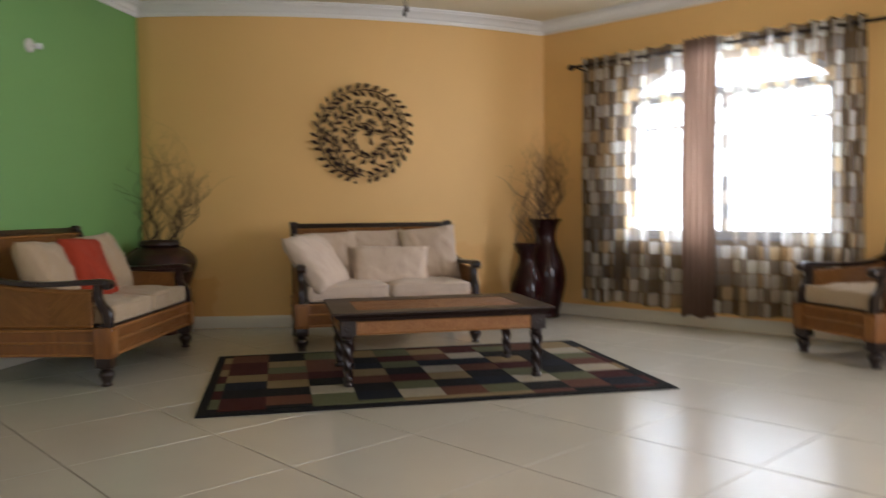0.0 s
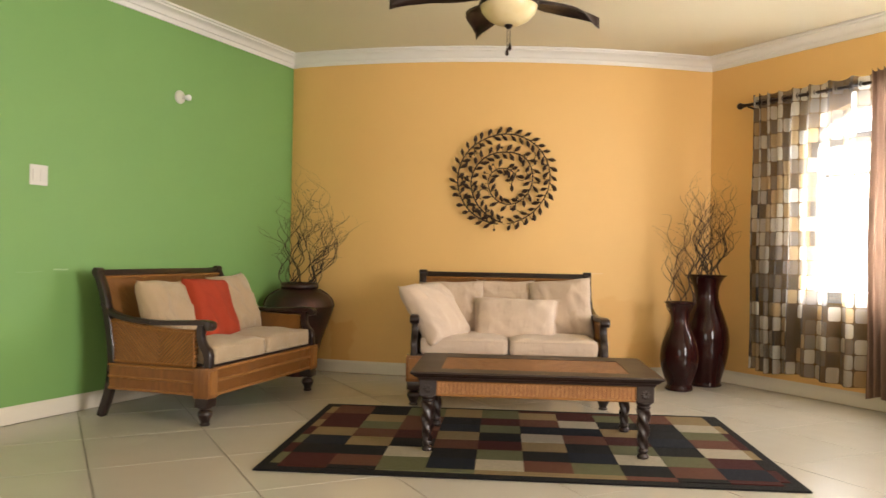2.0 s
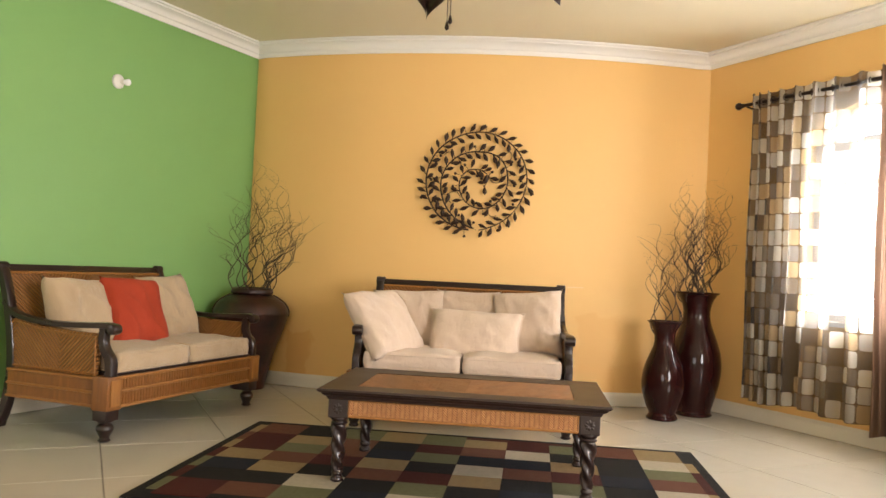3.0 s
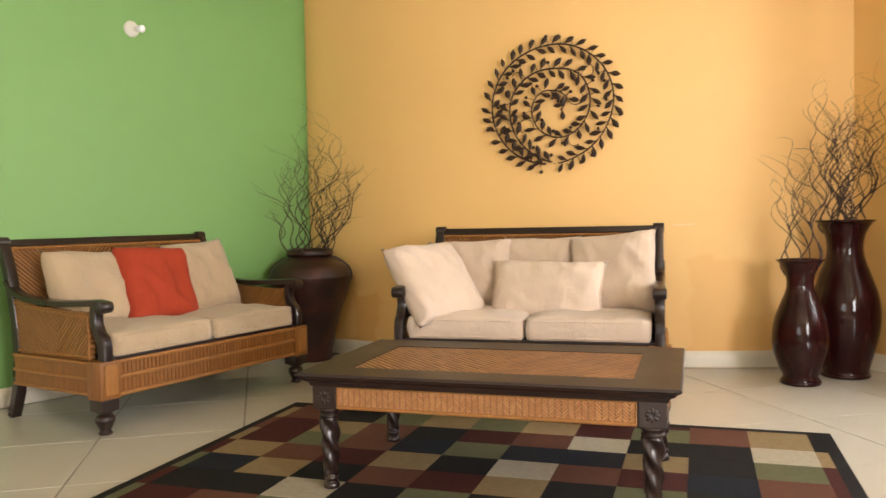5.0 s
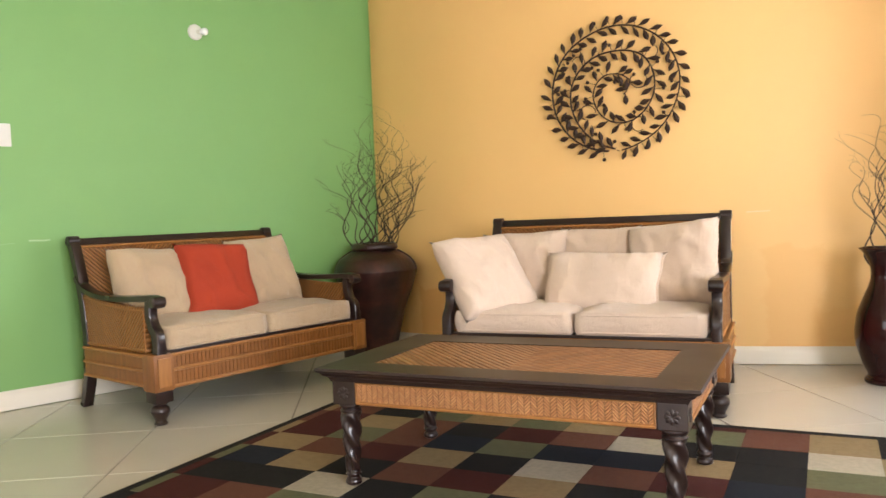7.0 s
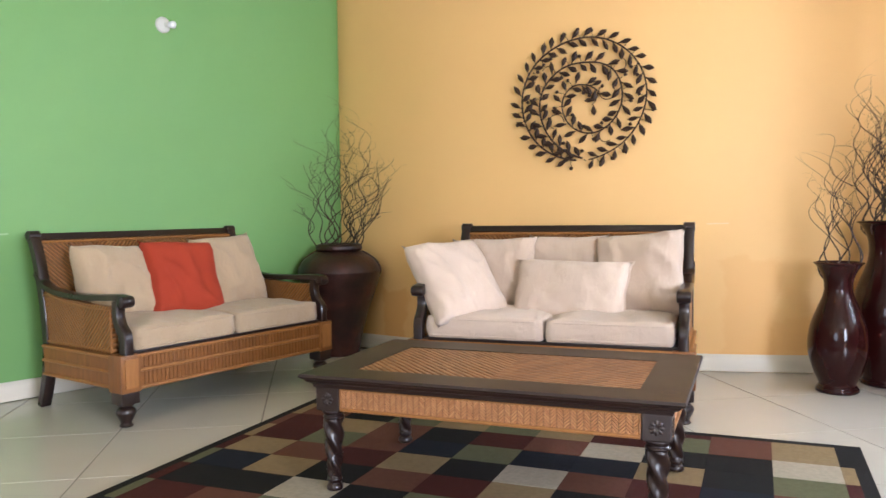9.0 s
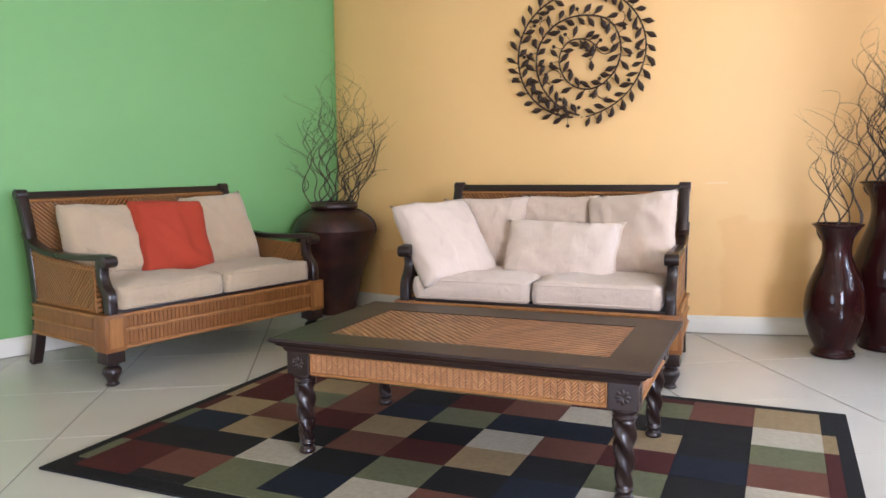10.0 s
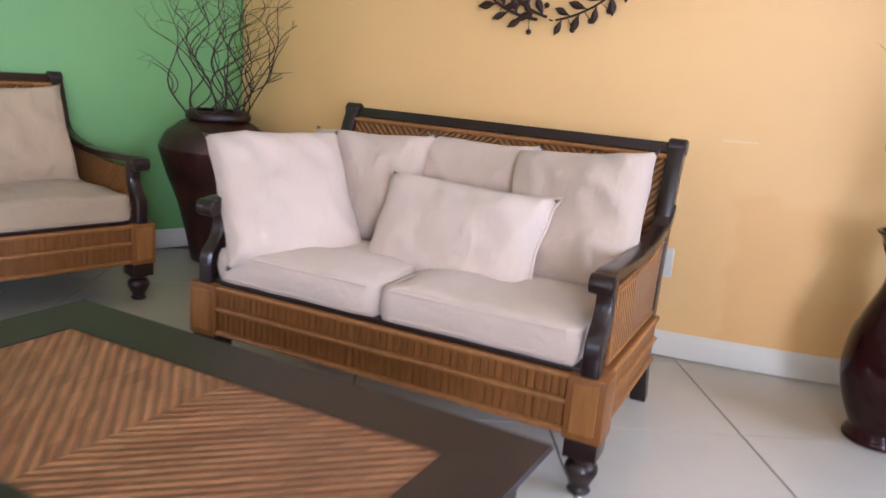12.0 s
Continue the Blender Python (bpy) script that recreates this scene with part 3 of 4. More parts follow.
def pillow(m, w, d, h, material, label, seed, group, pipe=False, pinch=0.072):
    ob = part("throw_pillow", cushion_mesh(w, d, h, seed, pinch), material, None, "", "all")
    tagged(ob, label, "pillow", group)
    ob.matrix_world = m
    if pipe:
        piping(ob, w, d, pinch, material, 0.0065)
    return ob


HALF = 0.612
SOFA_N = pose(1.808, -1.07, 0.004, 0, 0, 4.3)
SOFA_W = pose(0.268, -1.355, 0.004, 0, 0, 78.6)
CHAIR = pose(4.44, -2.185, 0.004, 0, 0, -84)
seat_frame("loveseat", HALF, "dark wood and woven rattan loveseat with cream seat cushions", "loveseats", SOFA_N)
seat_frame("loveseat", HALF, "dark wood and woven rattan loveseat against the green wall", "loveseats", SOFA_W)
seat_frame("armchair", 0.29, "dark wood and woven rattan armchair beside the curtained window", "", CHAIR)
for sx in (-1, 1):
    seat_cushion(SOFA_N, sx * 0.289, 0.568, M_CREAM, "cream cotton seat cushion on the loveseat", 3 + sx, "cream seat cushions")
    seat_cushion(SOFA_W, sx * 0.289, 0.568, M_TAN, "beige canvas seat cushion on the loveseat", 13 + sx, "beige seat cushions")
seat_cushion(CHAIR, 0, 0.52, M_TAN, "beige canvas seat cushion on the armchair", 23, "")


def lean_pose(base, x, y, z, tilt, yaw=0, roll=0):
    """A pillow standing on its edge: tilt from the upright backwards, yaw about the vertical, roll in its own plane."""
    return base @ pose(x, y, z) @ pose(0, 0, 0, 0, 0, yaw) @ pose(0, 0, 0, 90 - tilt, 0, 0) @ pose(0, 0, 0, 0, 0, roll)


g = "linen back pillows"
pillow(lean_pose(SOFA_N, -0.375, 0.48, 0.592, 20, 4, 2), 0.47, 0.42, 0.20, M_LINEN, "natural linen throw pillow leaning on the loveseat back", 31, g)
pillow(lean_pose(SOFA_N, 0.0, 0.545, 0.607, 18, 0, 0), 0.42, 0.41, 0.17, M_LINEN, "natural linen throw pillow behind the oblong pillow", 32, g)
pillow(lean_pose(SOFA_N, 0.385, 0.45, 0.604, 20, -9, 6), 0.45, 0.45, 0.20, M_LINEN, "natural linen throw pillow in the loveseat corner", 33, g)
pillow(lean_pose(SOFA_N, 0.06, 0.315, 0.521, 26, -3, -1), 0.58, 0.35, 0.18, M_CREAM, "oblong cream lumbar pillow with piped edges", 34, "", True)
pillow(lean_pose(SOFA_N, -0.485, 0.185, 0.583, 38, 54, 2), 0.45, 0.475, 0.17, M_CREAM, "square cream throw pillow leaning on the loveseat arm", 35, "")
g = "beige back pillows"
pillow(lean_pose(SOFA_W, -0.355, 0.45, 0.597, 22, 2, -3), 0.43, 0.41, 0.18, M_TAN, "beige canvas throw pillow leaning on the loveseat back", 41, g)
pillow(lean_pose(SOFA_W, -0.02, 0.37, 0.593, 22, 0, -3), 0.44, 0.43, 0.17, M_RED, "brick red cotton throw pillow between beige pillows", 42, "")
pillow(lean_pose(SOFA_W, 0.33, 0.43, 0.607, 22, -4, 3), 0.41, 0.44, 0.16, M_TAN, "beige canvas throw pillow beside the red pillow", 43, g)

# ---------------------------------------------------------------- rug
RUG = pose(1.902, -1.957, 0.0, 0, 0, 1.8)
RW, RD = 2.425, 1.54


def pile(name, colour):
    m = mat(name, colour, 0.95)
    n = Nodes(m)
    n.link(n.mix(n.noise(55, 4), tuple(v * 0.72 for v in colour), tuple(min(1, v * 1.2) for v in colour)), n.b.inputs["Base Color"])
    n.b.inputs["Specular IOR Level"].default_value = 0.15
    n.bump(n.noise(420, 2), 0.6, 0.004)
    return m


PILE = {"k": pile("black pile", (0.011, 0.010, 0.010)), "n": pile("navy pile", (0.011, 0.013, 0.019)), "r": pile("burgundy pile", (0.052, 0.012, 0.010)), "b": pile("brown pile", (0.105, 0.042, 0.026)),
        "t": pile("tan pile", (0.215, 0.15, 0.075)), "o": pile("sage pile", (0.105, 0.105, 0.055)), "c": pile("cream pile", (0.33, 0.285, 0.215))}
CELLS = ["bkototrobt", "rtbkrbckkc", "robnonntko", "tbrtkcbrnb", "ntkbrtkokc", "kkckokncor", "rboncbokbn"]
rug = thing("area_rug", "dark checked area rug in burgundy, black, sage and tan", "rug", at=RUG)
part("rug_base", boxed(0, RW, -RD, 0, 0.001, 0.010, 0.003, Matrix.Translation((-RW / 2, RD / 2, 0))), PILE["k"], rug, "black bound edge")
rng = random.Random(5)
CU, CV = [0.095 + 0.2235 * k for k in range(11)], [0.108 + 0.188 * k for k in range(8)]


def rug_cell(u0, u1, v0, v1, key):
    part("rug_patch", boxed(u0 - RW / 2, u1 - RW / 2, RD / 2 - v1, RD / 2 - v0, 0.008, 0.0135 + rng.uniform(-0.0006, 0.0006), 0.0015), PILE[key], rug)


for r, row in enumerate(CELLS):
    for q, key in enumerate(row):
        rug_cell(CU[q], CU[q + 1], CV[r], CV[r + 1], key)
strip = "rtrkobtkrtnbo"
for q in range(10):
    rug_cell(CU[q], CU[q + 1], 0.055, CV[0], strip[(q * 3) % 13] if q % 2 else CELLS[0][q])
    rug_cell(CU[q], CU[q + 1], CV[7], CV[7] + 0.055, strip[(q * 5 + 2) % 13])
for r in range(7):
    rug_cell(0.048, CU[0], CV[r], CV[r + 1], strip[(r * 4 + 1) % 13])
    rug_cell(CU[10], CU[10] + 0.045, CV[r], CV[r + 1], strip[(r * 6 + 3) % 13])

# ---------------------------------------------------------------- coffee table
TABLE = pose(1.957, -2.005, 0.0135, 0, 0, 2.2)
table = thing("coffee_table", "dark wooden coffee table with woven rattan top on the rug", "table", at=TABLE)
TX, TY = 0.61, 0.372
IX, IY = 0.467, 0.228
# the top is a frame of four mitred boards round the rattan field, with a stepped edge
bm = bmesh.new()
edge = [(0.0, 0.400), (0.0, 0.392), (0.006, 0.386), (0.014, 0.382), (0.022, 0.372), (0.034, 0.366), (0.040, 0.352)]
outer = lambda o: [(-TX + o, -TY + o), (TX - o, -TY + o), (TX - o, TY - o), (-TX + o, TY - o)]
rings = [[bm.verts.new((x, y, 0.398)) for x, y in ((-IX, -IY), (IX, -IY), (IX, IY), (-IX, IY))], [bm.verts.new((x, y, 0.400)) for x, y in outer(0.004)]]
for o, z in edge[1:]:
    rings.append([bm.verts.new((x, y, z)) for x, y in outer(o)])
rings.append([bm.verts.new((x, y, 0.352)) for x, y in ((-IX, -IY), (IX, -IY), (IX, IY), (-IX, IY))])
rings.append(rings[0])
for a, b in zip(rings, rings[1:]):
    for i in range(4):
        bm.faces.new((a[i], a[(i + 1) % 4], b[(i + 1) % 4], b[i]))
top = part("tabletop_frame", bm, M_TOP, table, "dark stained wooden top frame with moulded edge")
part("rattan_inlay", boxed(-IX - 0.002, IX + 0.002, -IY - 0.002, IY + 0.002, 0.36, 0.3955), M_CANE_XY, table, "woven rattan inlay")
M_MARK = mat("dull water mark", (0.05, 0.036, 0.028), 0.5)
bm = bmesh.new()
inner, outer_ = [[bm.verts.new((0.556 + q * math.cos(math.pi * k / 24), -0.257 + q * math.sin(math.pi * k / 24), 0.4006)) for k in range(48)] for q in (0.021, 0.027)]
for k in range(48):
    bm.faces.new((inner[k], inner[(k + 1) % 48], outer_[(k + 1) % 48], outer_[k]))
part("ring_mark", bm, M_MARK, top, "dull ring left by a glass")
LX, LY = TX - 0.085, TY - 0.085
leg_prof = smooth_profile([(0.022, 0.0), (0.028, 0.006), (0.026, 0.018), (0.020, 0.026), (0.026, 0.036), (0.021, 0.046)], 4)
leg_prof += [(0.022 + 0.010 * (z - 0.05) / 0.19, z) for z in [0.05 + 0.19 * k / 40 for k in range(41)]]
leg_prof += smooth_profile([(0.030, 0.243), (0.036, 0.250), (0.030, 0.257), (0.038, 0.266), (0.038, 0.276)], 4)
for sx in (-1, 1):
    for sy in (-1, 1):
        leg = part("leg", lathe(bmesh.new(), leg_prof, 24, (sx * LX, sy * LY, 0), (0.05, 0.24, 3, 0.17, 0.85)), M_DARK, table, "rope-twist turned dark wooden leg", "all")
        block = part("corner_block", boxed(sx * LX - 0.042, sx * LX + 0.042, sy * LY - 0.042, sy * LY + 0.042, 0.274, 0.354, 0.004), M_DARK, table, "carved dark corner block")
        for ax in (0, 1):
            for k in range(8):
                a = 2 * math.pi * k / 8
                bm = bmesh.new()
                bmesh.ops.create_uvsphere(bm, u_segments=8, v_segments=6, radius=1.0)
                sc = Matrix.Diagonal((0.0025, 0.010, 0.006, 1)) if ax == 0 else Matrix.Diagonal((0.010, 0.0025, 0.006, 1))
                rot = Matrix.Rotation(a, 4, "X" if ax == 0 else "Y")
                arm_v = Vector((0, 0.013 * math.cos(a), 0.013 * math.sin(a))) if ax == 0 else Vector((0.013 * math.cos(a), 0, -0.013 * math.sin(a)))
                face = Vector((sx * (LX + 0.042), sy * LY, 0.314)) if ax == 0 else Vector((sx * LX, sy * (LY + 0.042), 0.314))
                bmesh.ops.transform(bm, matrix=Matrix.Translation(face + arm_v) @ rot @ sc, verts=bm.verts)
                part("petal", bm, M_DARK, block, "", True)
for sy in (-1, 1):
    y = sy * (LY + 0.026)
    ap = part("apron", boxed(-LX + 0.042, LX - 0.042, y - 0.008, y + 0.008, 0.282, 0.352), M_CANE_APRON, table, "herringbone woven rattan apron")
    yo = y + sy * 0.009
    part("apron_trim", tube(bmesh.new(), [(-LX + 0.046, yo, 0.282), (LX - 0.046, yo, 0.282)], 0.006, 8), M_RATTAN_L, ap, "light rattan trim", True)
    part("apron_trim", tube(bmesh.new(), [(-LX + 0.046, yo, 0.349), (LX - 0.046, yo, 0.349)], 0.004, 8), M_RATTAN_L, ap, "", True)
    for sx in (-1, 1):
        part("apron_trim", tube(bmesh.new(), [(sx * (LX - 0.046), yo, 0.282), (sx * (LX - 0.046), yo, 0.349)], 0.004, 8), M_RATTAN_L, ap, "", True)
for sx in (-1, 1):
    x = sx * (LX + 0.026)
    ap = part("apron", boxed(x - 0.008, x + 0.008, -LY + 0.042, LY - 0.042, 0.282, 0.352), M_CANE_APRON_Y, table, "herringbone woven rattan apron")
    xo = x + sx * 0.009
    part("apron_trim", tube(bmesh.new(), [(xo, -LY + 0.046, 0.282), (xo, LY - 0.046, 0.282)], 0.006, 8), M_RATTAN_L, ap, "light rattan trim", True)


# ---------------------------------------------------------------- vases, pot and branches
def vessel(name, keys, material, label, category, x, y, group="", wall=0.012):
    ob = thing(name, label, category, group, pose(x, y, 0.0005))
    outside = smooth_profile(keys, 8)
    inside = [(max(0.01, r - wall), z) for r, z in outside if z > 0.03][::-1]
    part("vase_body", lathe(bmesh.new(), outside + inside, 48), material, ob, "", "all")
    r, z = outside[-1]
    ring = [(r - wall / 2 + 0.0075 * math.cos(math.pi * k / 6), z + 0.0055 * math.sin(math.pi * k / 6)) for k in range(13)]
    bm = bmesh.new()
    rows = [[bm.verts.new((q * math.cos(math.pi * i / 24), q * math.sin(math.pi * i / 24), h)) for i in range(48)] for q, h in ring[:-1]]
    for a, b in zip(rows, rows[1:] + rows[:1]):
        for i in range(48):
            bm.faces.new((a[i], a[(i + 1) % 48], b[(i + 1) % 48], b[i]))
    part("rim", bm, material, ob, "rounded glazed rim", "all")
    r0 = outside[0][0] + 0.006
    part("foot", lathe(bmesh.new(), [(r0, 0.0), (r0 + 0.006, 0.006), (r0 + 0.006, 0.018), (r0, 0.025)], 48), material, ob, "", "all")
    return ob


V1, V2, POT = (3.063, -0.12), (3.31, 0.15), (0.112, -0.072)
vessel("floor_vase", [(0.090, 0.0), (0.097, 0.008), (0.094, 0.03), (0.088, 0.045), (0.112, 0.10), (0.136, 0.18), (0.142, 0.25), (0.130, 0.34), (0.101, 0.42), (0.073, 0.49), (0.067, 0.54), (0.076, 0.59), (0.100, 0.635), (0.116, 0.655)],
       M_CERAMIC, "short oxblood glazed ceramic floor vase with flared rim", "vase", *V1, "glazed floor vases")
vessel("floor_vase", [(0.115, 0.0), (0.125, 0.01), (0.118, 0.035), (0.135, 0.10), (0.165, 0.22), (0.178, 0.33), (0.168, 0.44), (0.134, 0.55), (0.102, 0.64), (0.092, 0.71), (0.102, 0.78), (0.130, 0.835), (0.150, 0.855)],
       M_CERAMIC, "tall oxblood glazed ceramic floor vase with flared rim", "vase", *V2, "glazed floor vases")
urn = thing("clay_urn", "large dark brown fired clay urn in the corner", "urn", at=pose(*POT, 0.0005))
keys = smooth_profile([(0.118, 0.0), (0.124, 0.012), (0.140, 0.10), (0.184, 0.28), (0.238, 0.43), (0.270, 0.535), (0.270, 0.568), (0.236, 0.628), (0.170, 0.672), (0.138, 0.688)], 8)
part("urn_body", lathe(bmesh.new(), keys, 48), M_POT, urn, "", "all")
rim = smooth_profile([(0.132, 0.684), (0.150, 0.694), (0.152, 0.712), (0.144, 0.728), (0.132, 0.735)], 5)
part("urn_rim", lathe(bmesh.new(), rim + [(r - 0.02, z) for r, z in rim[::-1]], 48), M_POT, urn, "", "all")
for a in (20, 200):
    pts = smooth_profile([(0.150, 0.681), (0.188, 0.663), (0.234, 0.630), (0.262, 0.592), (0.271, 0.556), (0.264, 0.530)], 6)
    u = Vector((math.cos(radians(a)), math.sin(radians(a))))
    part("urn_handle", tube(bmesh.new(), [(u.x * r, u.y * r, z) for r, z in pts], 0.009, 10), M_POT, urn, "clay ear handle on the shoulder", "all")


def branch(rng, base, reach, lean, curl):
    """One curly willow stem with two or three twigs."""
    bm = bmesh.new()

    def stem(p, d, length, r0, depth):
        n = max(8, int(length / 0.016))
        pts, rad = [p.copy()], [r0]
        ph, ph2 = rng.uniform(0, 6.3), rng.uniform(0, 6.3)
        w = rng.uniform(5, 12)
        kids = sorted(rng.uniform(0.25, 0.85) for _ in range(rng.randint(2, 3) if depth == 0 else (1 if depth == 1 else 0)))
        for i in range(n):
            t = i / n
            s = t * length
            wob = Vector((math.sin(s * w * 2 + ph), math.cos(s * w * 1.7 + ph2), 0.35 * math.sin(s * w * 1.3 + ph2))) * curl
            d2 = (d + wob + Vector((0, 0, 0.15 - 0.9 * t * t * (depth > 0)))).normalized()
            p = p + d2 * length / n
            pts.append(p.copy())
            rad.append(r0 * (1 - 0.8 * t))
            if kids and t > kids[0]:
                kids.pop(0)
                side = Vector((rng.uniform(-1, 1), rng.uniform(-1, 1), rng.uniform(0.1, 0.8)))
                stem(p.copy(), (d2 + side * 0.8).normalized(), length * rng.uniform(0.3, 0.55), rad[-1] * 0.75, depth + 1)
        tube(bm, pts, rad, 5)

    stem(Vector(base), Vector(lean).normalized(), reach, 0.0048, 0)
    return bm


def bunch(label, x, y, z, r, count, reach, spread, bias, seed, curl=0.75):
    rng = random.Random(seed)
    ob = thing("dried_branches", label, "branches", "bunches of dried branches", pose(x, y, z))
    for i in range(count):
        a = 2 * math.pi * (i + rng.uniform(-0.3, 0.3)) / count
        q = rng.uniform(0.2, 1.0)
        base = (r * q * math.cos(a), r * q * math.sin(a), -0.10)
        lean = (spread * q * math.cos(a) + bias[0], spread * q * math.sin(a) + bias[1], 1)
        part("branch", branch(rng, base, rng.uniform(0.55, 1.0) * reach, lean, curl), M_TWIG, ob, "", "all")
    return ob


bunch("dry curly brown branches standing in the clay urn", POT[0], POT[1], 0.71, 0.09, 20, 1.12, 0.52, (0.42, -0.06), 8, 0.8)
bunch("dry curly brown branches in the short glazed vase", V1[0], V1[1], 0.64, 0.05, 7, 0.76, 0.10, (0.03, 0), 12, 0.75)
bunch("dry curly brown branches in the tall glazed vase", V2[0], V2[1], 0.84, 0.08, 22, 1.04, 0.24, (0.0, -0.08), 27, 0.85)

# ---------------------------------------------------------------- iron wall medallion
MC = Vector((1.727, arc_y(1.727) - 0.03, 1.584))
medal = thing("wall_medallion", "round bronzed iron wall medallion of spiralling leafy vines", "wall decor", at=pose(MC.x, MC.y, MC.z, 0, 0, math.degrees(math.atan((MC.x - ARC_X) / ARC_R))))


def leaf_mesh():
    bm = bmesh.new()
    n = 10
    rows = []
    for i in range(n + 1):
        t = i / n
        w = 0.0018 + 0.0142 * max(0.0, math.sin(math.pi * t ** 1.35)) ** 1.25 - 0.0012 * t
        b = 0.006 * math.sin(math.pi * t)
        rows.append([bm.verts.new((t * 0.082, 0.0, -w)), bm.verts.new((t * 0.082, -b - 0.004, 0)), bm.verts.new((t * 0.082, 0.0, w)), bm.verts.new((t * 0.082, -b + 0.001, 0))])
    for a, b in zip(rows, rows[1:]):
        for k in range(4):
            bm.faces.new((a[k], a[(k + 1) % 4], b[(k + 1) % 4], b[k]))
    bm.faces.new(rows[0])
    bm.faces.new(rows[-1][::-1])
    bmesh.ops.recalc_face_normals(bm, faces=bm.faces)
    me = bpy.data.meshes.new("leaf")
    bm.to_mesh(me)
    bm.free()
    me.materials.append(M_IRON)
    return me


LEAF = leaf_mesh()
bm = bmesh.new()
bmesh.ops.create_uvsphere(bm, u_segments=10, v_segments=8, radius=0.0108)
BERRY = bpy.data.meshes.new("berry")
bm.to_mesh(BERRY)
bm.free()
BERRY.materials.append(M_IRON)
rng = random.Random(3)


def vine(keys, step, thick=0.0062):
    """A vine through (angle, radius) keys, run clockwise, with leaves on both sides and berries."""
    line = smooth_profile(keys, 14)
    pts = [(1.03 * r * math.cos(radians(a)), -0.004, 1.03 * r * math.sin(radians(a))) for a, r in line]
    n = len(pts) - 1
    part("vine", tube(bmesh.new(), pts, [thick * (1 - 0.35 * i / n) for i in range(n + 1)], 7), M_IRON, medal, "", "all")
    walked = 0.0
    due, j = step * 0.5, 0
    for i in range(n):
        p, d = Vector(pts[i]), Vector(pts[i + 1]) - Vector(pts[i])
        walked += d.length
        if walked < due:
            continue
        due += step
        j += 1
        d.normalize()
        heading = math.atan2(d.z, d.x)
        for side in (1, -1):
            a = heading + side * radians(46 + rng.uniform(-9, 9))
            ob = new("leaf", LEAF)
            ob.parent = medal
            q = p + Vector((math.cos(a), 0, math.sin(a))) * 0.003 + d * (0.016 * side)
            ob.matrix_local = pose(q.x, q.y - 0.003 - 0.006 * (side > 0), q.z, 0, -math.degrees(a), 0) @ Matrix.Diagonal((rng.uniform(0.8, 1.05), 1, rng.uniform(0.85, 1.1), 1))
        if j % 5:
            side = rng.choice((1, -1))
            nrm = Vector((-d.z, 0, d.x)) * side
            ob = new("berry", BERRY)
            ob.parent = medal
            q = p + nrm * rng.uniform(0.034, 0.052) - d * 0.012
            ob.matrix_local = pose(q.x, -0.006, q.z)
            part("berry_stalk", tube(bmesh.new(), [tuple(p), tuple(q)], 0.0016, 4), M_IRON, medal)


RING = [(-98, 0.346), (-112, 0.352), (-141, 0.363), (-180, 0.362), (-213, 0.356), (-247, 0.346), (-286, 0.352), (-321, 0.353), (-351, 0.348), (-385, 0.333), (-423, 0.331), (-446, 0.342)]
SPIRAL = [(-92, 0.332), (-116, 0.305), (-150, 0.274), (-190, 0.25), (-225, 0.227), (-269, 0.21), (-312, 0.226), (-348, 0.215), (-391, 0.204), (-435, 0.196), (-479, 0.165), (-504, 0.144), (-536, 0.126), (-563, 0.112), (-590, 0.1), (-628, 0.084), (-663, 0.085)]
vine(RING, 0.066)
vine(SPIRAL, 0.066, 0.0058)
vine([(-628, 0.084), (-663, 0.082), (-693, 0.084), (-722, 0.066), (-760, 0.052)], 0.062, 0.0045)
for cx, cz, r, a0 in ((-0.215, 0.17, 0.045, -90), (0.20, 0.195, 0.048, 180), (-0.17, -0.125, 0.050, 0), (0.135, 0.04, 0.052, 150), (0.125, -0.215, 0.046, 60)):
    pts = [(cx + r * (1 - 0.25 * i / 20) * math.cos(radians(a0 + 250 * i / 20)), -0.004, cz + r * (1 - 0.25 * i / 20) * math.sin(radians(a0 + 250 * i / 20))) for i in range(21)]
    part("tendril", tube(bmesh.new(), pts, 0.0028, 6), M_IRON, medal, "", "all")
for a in (40, 150, 270):
    p = (0.352 * math.cos(radians(a)), 0, 0.352 * math.sin(radians(a)))
    part("wall_peg", tube(bmesh.new(), [(p[0], -0.002, p[2]), (p[0], 0.034 + 0.004, p[2])], 0.003, 6), M_IRON, medal)

# ---------------------------------------------------------------- ceiling fan
FX, FY = 1.80, -2.117
fan = thing("ceiling_fan", "ceiling fan with leaf-shaped dark blades and alabaster bowl light", "ceiling fan", at=pose(FX, FY, 0.04))
part("canopy", lathe(bmesh.new(), smooth_profile([(0.03, 2.51), (0.06, 2.525), (0.072, 2.55), (0.075, 2.574)], 5), 28), M_BRONZE, fan, "bronze ceiling canopy", "all")
part("downrod", lathe(bmesh.new(), [(0.014, 2.42), (0.014, 2.52)], 14), M_BRONZE, fan, "", True)
part("motor_housing", lathe(bmesh.new(), smooth_profile([(0.10, 2.245), (0.125, 2.26), (0.135, 2.30), (0.13, 2.36), (0.095, 2.40), (0.04, 2.43)], 5), 36), M_BRONZE, fan, "bronze motor housing", "all")
part("light_fitter", lathe(bmesh.new(), smooth_profile([(0.150, 2.228), (0.156, 2.236), (0.150, 2.248), (0.11, 2.256)], 4), 40), M_BRONZE, fan, "bronze fitter ring", "all")
part("glass_bowl", lathe(bmesh.new(), smooth_profile([(0.018, 2.132), (0.06, 2.138), (0.105, 2.162), (0.138, 2.198), (0.148, 2.232)], 6), 40), M_BOWL, fan, "amber alabaster glass bowl", "all")
